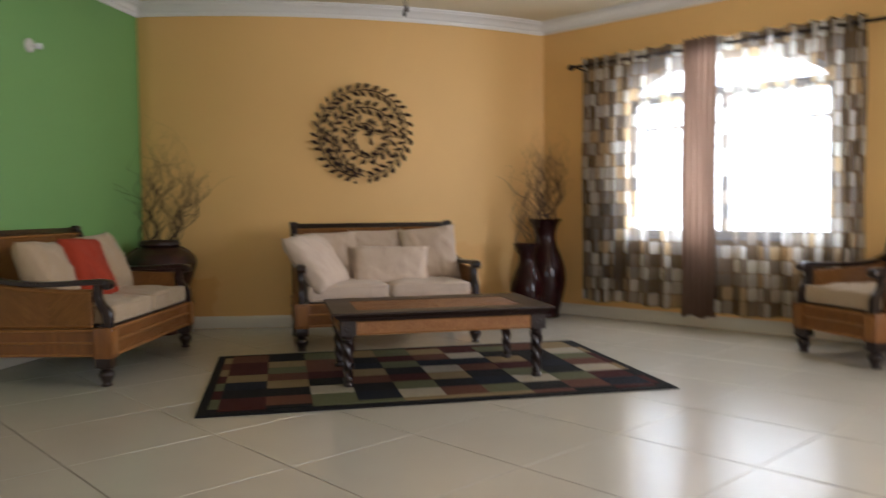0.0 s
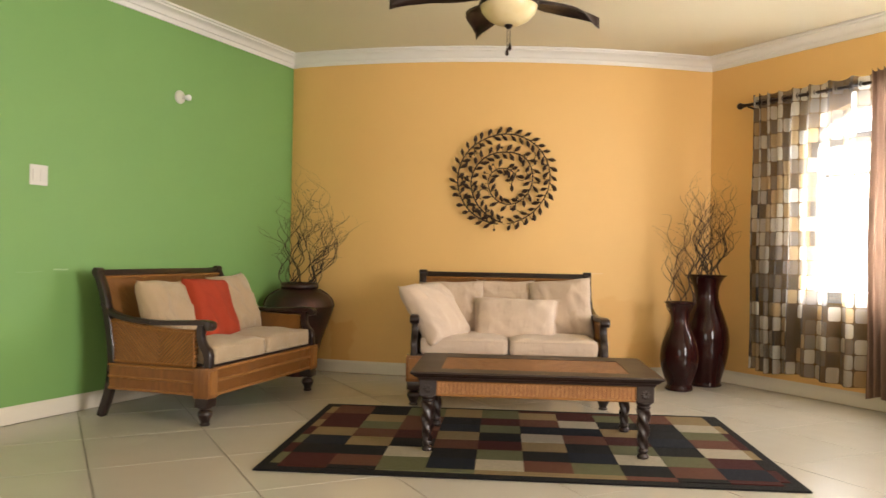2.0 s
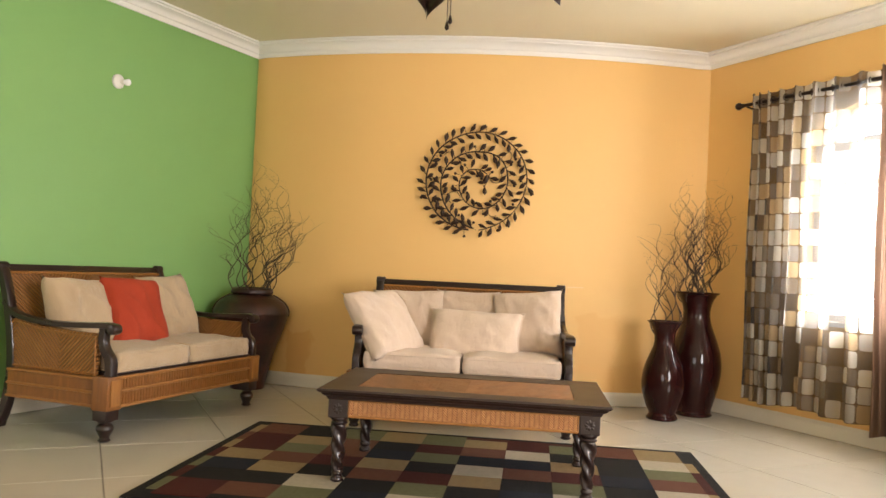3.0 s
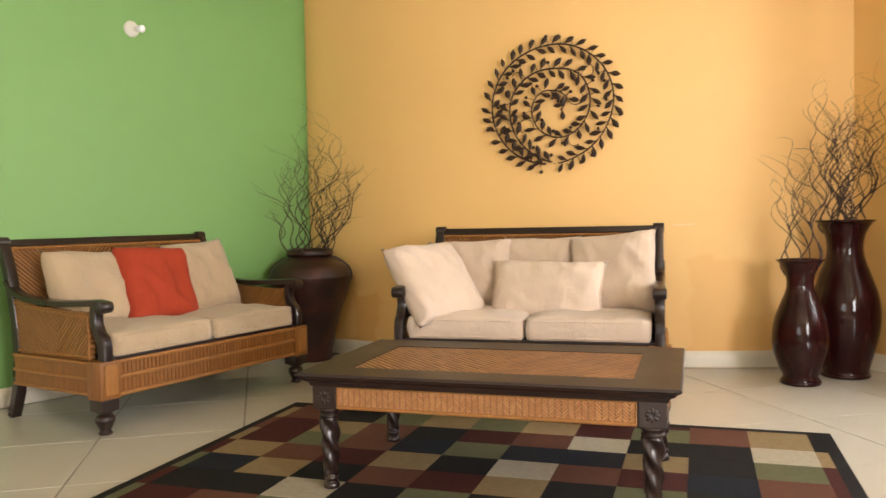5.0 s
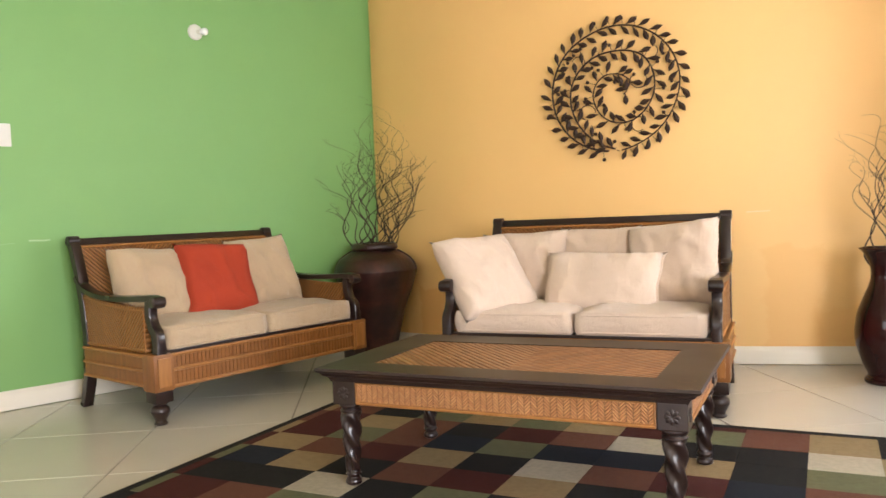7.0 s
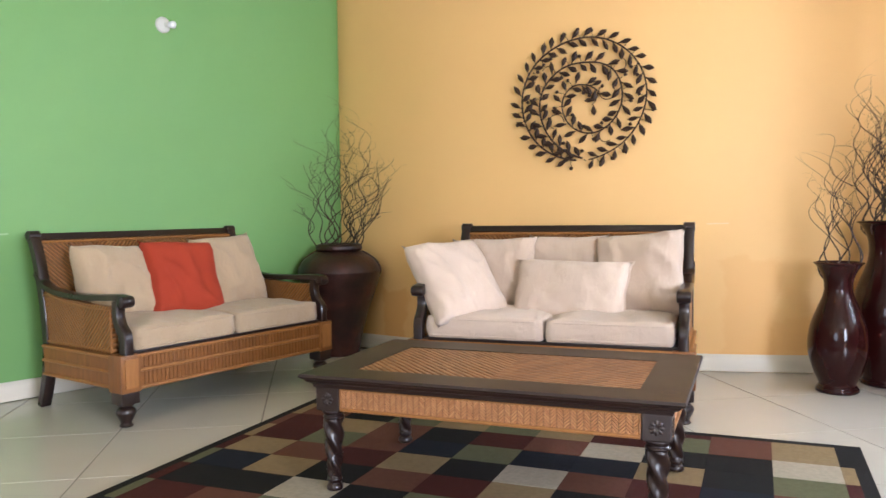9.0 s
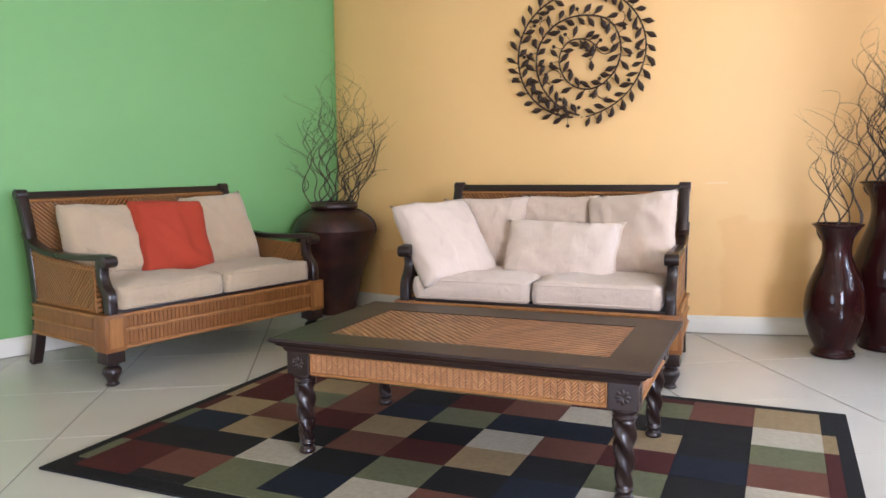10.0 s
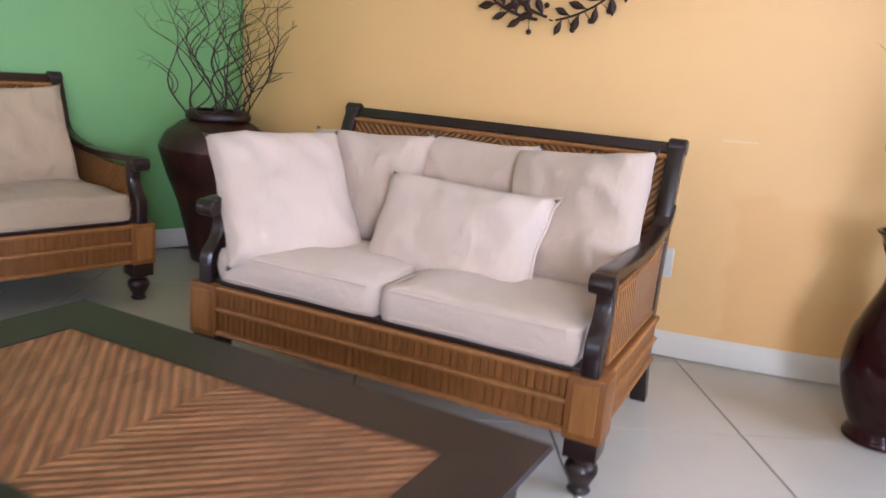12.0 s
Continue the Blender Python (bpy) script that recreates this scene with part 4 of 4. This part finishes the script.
part("bowl_finial", lathe(bmesh.new(), smooth_profile([(0.006, 2.112), (0.014, 2.117), (0.022, 2.128), (0.020, 2.136)], 4), 20), M_BRONZE, fan, "", "all")
for dx, zl in ((-0.006, 1.985), (0.008, 2.012)):
    ch = part("pull_chain", tube(bmesh.new(), [(dx, 0, 2.118), (dx, 0, zl + 0.03)], 0.0018, 5), M_BRONZE, fan)
    part("pull_knob", lathe(bmesh.new(), smooth_profile([(0.002, zl - 0.012), (0.009, zl - 0.004), (0.009, zl + 0.006), (0.003, zl + 0.03)], 4), 12, (dx, 0, 0)), M_BRONZE, ch, "", "all")


def blade_mesh():
    """A carved palm-leaf blade: narrow root, swelling, with a hooked tip and a raised rib."""
    bm = bmesh.new()
    n = 22
    top, bot = [], []
    for i in range(n + 1):
        t = i / n
        x = 0.15 + 0.47 * t
        w = 0.028 + 0.070 * math.sin(math.pi * min(1.0, t * 1.0) ** 0.85) ** 1.2
        if t > 0.6:
            w *= max(0.06, 1 - ((t - 0.6) / 0.4) ** 1.8)
        mid = -0.075 * max(0, t - 0.45) ** 1.3 * 1.6
        drop = 0.03 * t - 0.055 * max(0, t - 0.5) ** 1.5 * 2.8
        a, b = [], []
        for k in range(7):
            s = k / 3 - 1
            z = 2.30 + drop - 0.028 * s * s * (0.6 + t) + 0.012 * s
            a.append(bm.verts.new((x, mid + s * w, z + 0.004)))
            b.append(bm.verts.new((x, mid + s * w, z - 0.004 - 0.004 * (k == 3))))
        top.append(a)
        bot.append(b)
    for i in range(n):
        for k in range(6):
            bm.faces.new((top[i][k], top[i][k + 1], top[i + 1][k + 1], top[i + 1][k]))
            bm.faces.new((bot[i][k], bot[i + 1][k], bot[i + 1][k + 1], bot[i][k + 1]))
        bm.faces.new((top[i][0], top[i + 1][0], bot[i + 1][0], bot[i][0]))
        bm.faces.new((top[i][6], bot[i][6], bot[i + 1][6], top[i + 1][6]))
    bm.faces.new(top[0] + bot[0][::-1])
    bm.faces.new(top[n] + bot[n][::-1])
    return bm


first = None
for k in range(5):
    a = 43 + 72 * k
    if first is None:
        first = part("blade", blade_mesh(), M_FAN, fan, "carved leaf-shaped dark wooden blade", "all")
        ob = first
    else:
        ob = tagged(new("blade", first.data), "carved leaf-shaped dark wooden blade")
        ob.parent = fan
    ob.matrix_local = pose(0, 0, 0, 0, 0, a)
    arm = part("blade_iron", boxed(0.10, 0.20, -0.022, 0.022, 2.288, 2.296, 0.003), M_BRONZE, ob)

# ---------------------------------------------------------------- arched window
window = tagged(new("window_1"), "wide arched window with white frame and clear panes", "window", kind="structure")
FRAME_OFF = -0.10
n = 24
mid, half = (WS0 + WS1) / 2, (WS1 - WS0) / 2
arch = [(mid - half * math.cos(math.pi * i / n), SPRING + (TOP - SPRING) * math.sin(math.pi * i / n)) for i in range(n + 1)]


def bar(bm, line, w, d, off):
    rings = []
    for i, (s, z) in enumerate(line):
        a, b = line[max(i - 1, 0)], line[min(i + 1, len(line) - 1)]
        t = Vector((b[0] - a[0], b[1] - a[1])).normalized()
        q = Vector((-t.y, t.x)) * w / 2
        rings.append([bm.verts.new(win_pt(s + q.x * e, off + f, z + q.y * e)) for e, f in ((-1, -d / 2), (1, -d / 2), (1, d / 2), (-1, d / 2))])
    for a, b in zip(rings, rings[1:]):
        for k in range(4):
            bm.faces.new((a[k], a[(k + 1) % 4], b[(k + 1) % 4], b[k]))
    bm.faces.new(rings[0])
    bm.faces.new(rings[-1][::-1])
    return bm


part("window_frame", bar(bmesh.new(), [(WS0 + 0.02, SILL + 0.02), *[(mid + (s - mid) * 0.975, z - 0.02) for s, z in arch], (WS1 - 0.02, SILL + 0.02), (WS0 + 0.02, SILL + 0.02)], 0.045, 0.05, FRAME_OFF), M_WHITE, window)
part("transom", bar(bmesh.new(), [(WS0 + 0.03, SPRING - 0.02), (WS1 - 0.03, SPRING - 0.02)], 0.07, 0.048, FRAME_OFF), M_WHITE, window)
part("mullion", bar(bmesh.new(), [(mid, SILL + 0.03), (mid, SPRING - 0.055)], 0.05, 0.048, FRAME_OFF), M_WHITE, window)
for s0, s1 in ((WS0 + 0.04, mid - 0.025), (mid + 0.025, WS1 - 0.04)):
    part("glazing_bar", bar(bmesh.new(), [(s0, 1.60), (s1, 1.60)], 0.022, 0.03, FRAME_OFF), M_WHITE, window)
    bm = bmesh.new()
    for o in (-0.003, 0.003):
        bm.faces.new([bm.verts.new(win_pt(s, FRAME_OFF + o, z)) for s, z in ((s0, SILL + 0.04), (s1, SILL + 0.04), (s1, SPRING - 0.055), (s0, SPRING - 0.055))])
    pane = part("pane", bm, M_PANE, window, "clear glass pane")
    pane.visible_shadow = False
bm = bmesh.new()
q = [(mid + (s - mid) * 0.95, z - 0.04) for s, z in arch if z > SPRING + 0.05]
for o in (-0.003, 0.003):
    bm.faces.new([bm.verts.new(win_pt(s, FRAME_OFF + o, z)) for s, z in q])
pane = part("pane", bm, M_PANE, window, "clear arched glass pane")
pane.visible_shadow = False
bm = boxed(WS0 - 0.03, WS1 + 0.03, -0.06, 0.025, SILL - 0.03, SILL, 0.004)
for v in bm.verts:
    v.co = win_pt(v.co.x, v.co.y, v.co.z)
part("window_sill", bm, M_WHITE, window, "white window sill")


# ---------------------------------------------------------------- curtains and rod
def curtain_cloth():
    m = mat("block-print sheer cloth", (0.4, 0.35, 0.3), 0.9)
    n = Nodes(m)
    uv = n.xyz(n.coord("UV"))
    u = n.math("DIVIDE", uv[0], 0.068)
    v = n.math("DIVIDE", uv[1], 0.104)
    cmb = n.t.nodes.new("ShaderNodeCombineXYZ")
    n.link(n.math("FLOOR", u), cmb.inputs[0])
    n.link(n.math("FLOOR", v), cmb.inputs[1])
    wn_ = n.add("TexWhiteNoise")
    wn_.noise_dimensions = "2D"
    n.link(cmb.outputs[0], wn_.inputs["Vector"])
    r = n.t.nodes.new("ShaderNodeValToRGB")
    r.color_ramp.interpolation = "CONSTANT"
    stops = [(0.0, (0.04, 0.036, 0.036)), (0.20, (0.50, 0.48, 0.43)), (0.42, (0.17, 0.14, 0.11)), (0.58, (0.44, 0.32, 0.18)), (0.72, (0.64, 0.62, 0.55)), (0.86, (0.24, 0.22, 0.20))]
    e = r.color_ramp.elements
    while len(e) < len(stops):
        e.new(0.5)
    for el, (p, col) in zip(e, stops):
        el.position, el.color = p, (*col, 1)
    n.link(wn_.outputs["Value"], r.inputs[0])
    # rounded blocks: superellipse distance from the cell's middle
    fu = n.math("ABSOLUTE", n.math("SUBTRACT", n.math("FRACT", u), 0.5))
    fv = n.math("ABSOLUTE", n.math("SUBTRACT", n.math("FRACT", v), 0.5))
    d = n.math("ADD", n.math("POWER", n.math("DIVIDE", fu, 0.46), 6.0), n.math("POWER", n.math("DIVIDE", fv, 0.475), 6.0))
    line = n.math("GREATER_THAN", d, 1.0)
    col = n.mix(line, r.outputs[0], (0.05, 0.04, 0.035))
    col = n.mix(n.math("MULTIPLY", n.noise(500, 2, n.coord("UV")), 0.25), col, (0.3, 0.26, 0.2))
    n.link(col, n.b.inputs["Base Color"])
    out = n.t.nodes["Material Output"]
    tl = n.add("BsdfTranslucent")
    n.link(col, tl.inputs["Color"])
    mx = n.add("MixShader", Fac=0.5)
    n.link(n.b.outputs[0], mx.inputs[1])
    n.link(tl.outputs[0], mx.inputs[2])
    tr = n.add("BsdfTransparent")
    n.link(n.mix(0.35, (1, 1, 1), col), tr.inputs["Color"])
    mx2 = n.add("MixShader", Fac=0.27)
    n.link(mx.outputs[0], mx2.inputs[1])
    n.link(tr.outputs[0], mx2.inputs[2])
    n.link(mx2.outputs[0], out.inputs["Surface"])
    return m


def brown_cloth():
    m = mat("brown slubbed cloth", (0.17, 0.10, 0.065), 0.85)
    n = Nodes(m)
    uv = n.coord("UV")
    mp = n.add("Mapping")
    mp.inputs["Scale"].default_value = (120, 3, 1)
    n.link(uv, mp.inputs["Vector"])
    col = n.mix(n.noise(1.0, 4, mp.outputs[0]), (0.12, 0.068, 0.045), (0.24, 0.15, 0.10))
    n.link(col, n.b.inputs["Base Color"])
    tl = n.add("BsdfTranslucent")
    n.link(col, tl.inputs["Color"])
    mx = n.add("MixShader", Fac=0.3)
    n.link(n.b.outputs[0], mx.inputs[1])
    n.link(tl.outputs[0], mx.inputs[2])
    n.link(mx.outputs[0], n.t.nodes["Material Output"].inputs["Surface"])
    return m


M_CURTAIN, M_BROWN = curtain_cloth(), brown_cloth()
ROD_Z, ROD_OFF = 2.172, 0.105
rod = thing("curtain_rod", "dark bronze curtain rod with ball finials above the window", "curtain rod")
part("rod", tube(bmesh.new(), [win_pt(0.385, ROD_OFF, ROD_Z), win_pt(2.93, ROD_OFF, ROD_Z)], 0.0125, 12), M_BRONZE, rod, "", True)
for s, e in ((0.367, 1), (2.95, -1)):
    bm = lathe(bmesh.new(), smooth_profile([(0.004, -0.026), (0.018, -0.02), (0.026, 0.0), (0.018, 0.02), (0.010, 0.026), (0.016, 0.034)], 4), 18)
    q = Vector((0, 0, 1)).rotation_difference(Vector((WIN_DIR.x * e, WIN_DIR.y * e, 0))).to_matrix().to_4x4()
    bmesh.ops.transform(bm, matrix=Matrix.Translation(win_pt(s, ROD_OFF, ROD_Z)) @ q, verts=bm.verts)
    part("finial", bm, M_BRONZE, rod, "", "all")
for s in (0.44, 1.64, 2.88):
    part("bracket", tube(bmesh.new(), [win_pt(s, 0.0, ROD_Z - 0.02), win_pt(s, 0.05, ROD_Z - 0.022), win_pt(s, ROD_OFF, ROD_Z - 0.014)], 0.008, 8), M_BRONZE, rod)


def curtain(label, s_of, cloth, folds, amp, material, z_low, z_top, off, seed, group=""):
    """A hung panel. s_of maps 0..1 along the cloth to its place along the rod; folds swing it to and fro."""
    rng = random.Random(seed)
    ob = thing("curtain", label, "curtain", group)
    bm = bmesh.new()
    uvl = bm.loops.layers.uv.new("UVMap")
    nu, nv = folds * 14, 34
    grid = []
    us = []
    ph = rng.uniform(0, 6)
    for i in range(nu + 1):
        t = i / nu
        us.append(t * cloth)
    for j in range(nv + 1):
        q = j / nv
        z = z_low + (z_top - z_low) * q
        row = []
        for i in range(nu + 1):
            t = i / nu
            a = amp * (0.75 + 0.5 * (1 - q) * (0.6 + 0.4 * math.sin(i * 0.13 + ph)))
            w = math.sin(2 * math.pi * folds * t + 0.35 * math.sin(3 * q + ph))
            s = s_of(t) + 0.012 * (1 - q) * math.sin(5 * t + ph) + 0.006 * math.sin(9 * q + 7 * t)
            zz = z + (0.012 * math.sin(11 * t + ph) if j == 0 else 0) + (0.010 * math.cos(2 * math.pi * folds * t * 1.0) if j == nv else 0)
            row.append(bm.verts.new(win_pt(s, off + a * w, zz)))
        grid.append(row)
    for j in range(nv):
        for i in range(nu):
            f = bm.faces.new((grid[j][i], grid[j][i + 1], grid[j + 1][i + 1], grid[j + 1][i]))
            for loop, (x, y) in zip(f.loops, ((i, j), (i + 1, j), (i + 1, j + 1), (i, j + 1))):
                loop[uvl].uv = (us[x], (z_top - z_low) * y / nv)
    cl = part("cloth", bm, material, ob, "", "all")
    for k in range(folds * 2):
        t = k / (folds * 2)
        if 0 < t < 1:
            c = win_pt(s_of(t), ROD_OFF, ROD_Z)
            bm = bmesh.new()
            pts = []
            ax = Vector((WIN_N.x, WIN_N.y, 0)) * (0.5 if k % 2 else -0.5) + Vector((WIN_DIR.x, WIN_DIR.y, 0))
            ax.normalize()
            b1 = ax.cross(Vector((0, 0, 1))).normalized()
            for m_ in range(17):
                an = 2 * math.pi * m_ / 16
                pts.append(c + (b1 * math.cos(an) + Vector((0, 0, 1)) * math.sin(an)) * 0.021)
            part("grommet", tube(bm, pts, 0.004, 6), M_BRONZE, ob, "", "all")
    return ob


g = "patterned curtains"
curtain("sheer block-patterned curtain in brown, tan and cream", lambda t: 0.49 + 0.95 * (0.35 * t + 0.65 * t ** 2.0), 1.55, 8, 0.034, M_CURTAIN, 0.155, 2.232, ROD_OFF, 4, g)
curtain("plain brown slubbed curtain between patterned ones", lambda t: 1.425 + 0.265 * t, 0.6, 6, 0.022, M_BROWN, 0.10, 2.245, ROD_OFF + 0.03, 6)
curtain("sheer block-patterned curtain in brown, tan and cream", lambda t: 1.66 + 1.05 * (1 - (0.3 * (1 - t) + 0.7 * (1 - t) ** 1.9)), 1.6, 8, 0.034, M_CURTAIN, 0.14, 2.232, ROD_OFF, 9, g)

# ---------------------------------------------------------------- fixtures on the walls
GN = GREEN_N
GREEN_YAW = math.degrees(math.atan2(GREEN_DIR.x, -GREEN_DIR.y))


def green_pt(dist, off=0.0):
    p = Vector(GY) + GREEN_DIR * dist + GN * off
    return p


ds = 2.39
p = green_pt(ds)
WALL_TURN = math.degrees(math.atan2(GN.y, GN.x)) + 90
plate = thing("light_switch", "white double rocker light switch on the green wall", "switch", at=pose(p.x, p.y, 1.39, 0, 0, WALL_TURN))
part("plate", boxed(-0.057, 0.057, -0.006, 0.0, -0.058, 0.058, 0.003), M_PLASTIC, plate)
for x in (-0.023, 0.023):
    part("rocker", boxed(x - 0.016, x + 0.016, -0.010, -0.005, -0.033, 0.033, 0.002), M_PLASTIC, plate)
p = green_pt(1.31)
sconce = thing("wall_lampholder", "small round white lampholder with a bare glass bulb", "wall light", at=pose(p.x, p.y, 2.037, 0, 0, WALL_TURN))
face = Matrix(((1, 0, 0, 0), (0, 0, -1, 0), (0, 1, 0, 0), (0, 0, 0, 1)))
bm = lathe(bmesh.new(), smooth_profile([(0.046, 0.0), (0.046, 0.007), (0.038, 0.015), (0.018, 0.02)], 4), 28)
bmesh.ops.transform(bm, matrix=face, verts=bm.verts)
part("base", bm, M_PLASTIC, sconce, "", True)
bm = lathe(bmesh.new(), smooth_profile([(0.016, 0.016), (0.014, 0.032), (0.016, 0.036)], 3), 20)
bmesh.ops.transform(bm, matrix=Matrix.Rotation(radians(38), 4, "Z") @ face, verts=bm.verts)
part("socket", bm, M_PLASTIC, sconce, "", True)
M_BULB = mat("pearl bulb glass", (0.85, 0.84, 0.86), 0.15)
bm = lathe(bmesh.new(), smooth_profile([(0.011, 0.034), (0.017, 0.044), (0.022, 0.058), (0.019, 0.073), (0.005, 0.080)], 4), 20)
bmesh.ops.transform(bm, matrix=Matrix.Rotation(radians(38), 4, "Z") @ face, verts=bm.verts)
part("bulb", bm, M_BULB, sconce, "", "all")
OX = 2.26
outlet = thing("wall_outlet", "white wall outlet beside the loveseat", "outlet", at=pose(OX, arc_y(OX), 0.37, 0, 0, math.degrees(math.atan((OX - ARC_X) / ARC_R))))
part("plate", boxed(-0.035, 0.035, -0.006, 0.002, -0.057, 0.057, 0.003), M_PLASTIC, outlet)
for z in (-0.022, 0.022):
    part("socket", boxed(-0.016, 0.016, -0.009, -0.005, z - 0.014, z + 0.014, 0.002), M_PLASTIC, outlet)

# dark door casing beyond the end of the green wall
E2 = G0B - GREEN_N * 0.035
frame_ = tagged(new("door_1"), "dark wooden door casing at the wall's end", "door", kind="structure")
part("casing", boxed(-0.035, 0.035, -0.02, 0.12, 0.0, 2.6, 0.004, pose(E2.x, E2.y, 0, 0, 0, WALL_TURN)), M_DARK, frame_)

# ---------------------------------------------------------------- outside
M_GROUND = mat("dry lawn", (0.10, 0.12, 0.04), 0.95)
n_ = Nodes(M_GROUND)
n_.link(n_.mix(n_.noise(3, 5), (0.06, 0.09, 0.025), (0.16, 0.15, 0.07)), n_.b.inputs["Base Color"])
bm = bmesh.new()
bm.faces.new([bm.verts.new(v) for v in ((-400, -400, -0.25), (400, -400, -0.25), (400, 400, -0.25), (-400, 400, -0.25))])
setting("ground", bm, M_GROUND, "dry green lawn around the house", "ground")


# ---------------------------------------------------------------- floor tiles, laid diagonally
TILE, U0, V0 = 0.604, -0.359, 1.795
TB = Vector((0.8376, 0.5463)).normalized()
TA = Vector((TB.y, -TB.x))
bm = bmesh.new()
gx, gy = 0.003, 0.0013
box(bm, gx, TILE - gx, gy, TILE - gy, -0.012, 0.0, 0.0018)
tile_mesh = bpy.data.meshes.new("tile")
bmesh.ops.recalc_face_normals(bm, faces=bm.faces)
bm.to_mesh(tile_mesh)
bm.free()
tile_mesh.materials.append(M_TILE)
ang = math.atan2(TB.y, TB.x)


def clip(poly, nx, ny, d):
    """The part of a plan polygon where nx * x + ny * y <= d."""
    out = []
    for a, b in zip(poly, poly[1:] + poly[:1]):
        da, db = nx * a[0] + ny * a[1] - d, nx * b[0] + ny * b[1] - d
        if da <= 0:
            out.append(a)
        if (da < 0 < db) or (db < 0 < da):
            k = da / (da - db)
            out.append((a[0] + (b[0] - a[0]) * k, a[1] + (b[1] - a[1]) * k))
    return out


GL = -GREEN_N
WIN_D = -WIN_N.dot(Vector(YR)) + 0.08
for i in range(-14, 18):
    for j in range(-8, 22):
        o = TB * (U0 + i * TILE) + TA * (V0 + (j + 1) * TILE)
        whole = [tuple(o + TB * a - TA * b) for a, b in ((gx, gy), (TILE - gx, gy), (TILE - gx, TILE - gy), (gx, TILE - gy))]
        mid_ = o + (TB - TA) * TILE / 2
        poly = clip(clip(clip(whole, -1, 0, -XL + 0.08), 1, 0, XR + 0.08), 0, -1, -YB + 0.08)
        poly = clip(poly, -WIN_N.x, -WIN_N.y, WIN_D) if poly else poly
        if poly and mid_.y > -2.7:
            left = GL.dot(mid_) - GL.dot(Vector(GY)) > 0.08
            if left:
                poly = clip(poly, 0, 1, -1.5)
            elif mid_.y > -2.3:
                poly = clip(poly, GL.x, GL.y, GL.dot(Vector(GY)) + 0.08)
        if poly and mid_.y > -0.8:
            x = min(max(mid_.x, GY[0]), YR[0])
            sl = (x - ARC_X) / ARC_R
            poly = clip(poly, -sl, 1, arc_y(x) - sl * x + 0.08)
        if len(poly) < 3:
            continue
        if poly == whole:
            ob = new("tile", tile_mesh)
            ob.parent = FLOOR
            ob.matrix_world = pose(o.x, o.y, 0.0, 0, 0, math.degrees(ang))
        else:
            bm = bmesh.new()
            up = [bm.verts.new((x, y, 0.0)) for x, y in poly]
            dn = [bm.verts.new((x, y, -0.012)) for x, y in poly]
            bm.faces.new(up)
            bm.faces.new(dn[::-1])
            for k in range(len(poly)):
                q = (k + 1) % len(poly)
                bm.faces.new((up[k], dn[k], dn[q], up[q]))
            part("tile", bm, M_TILE, FLOOR)
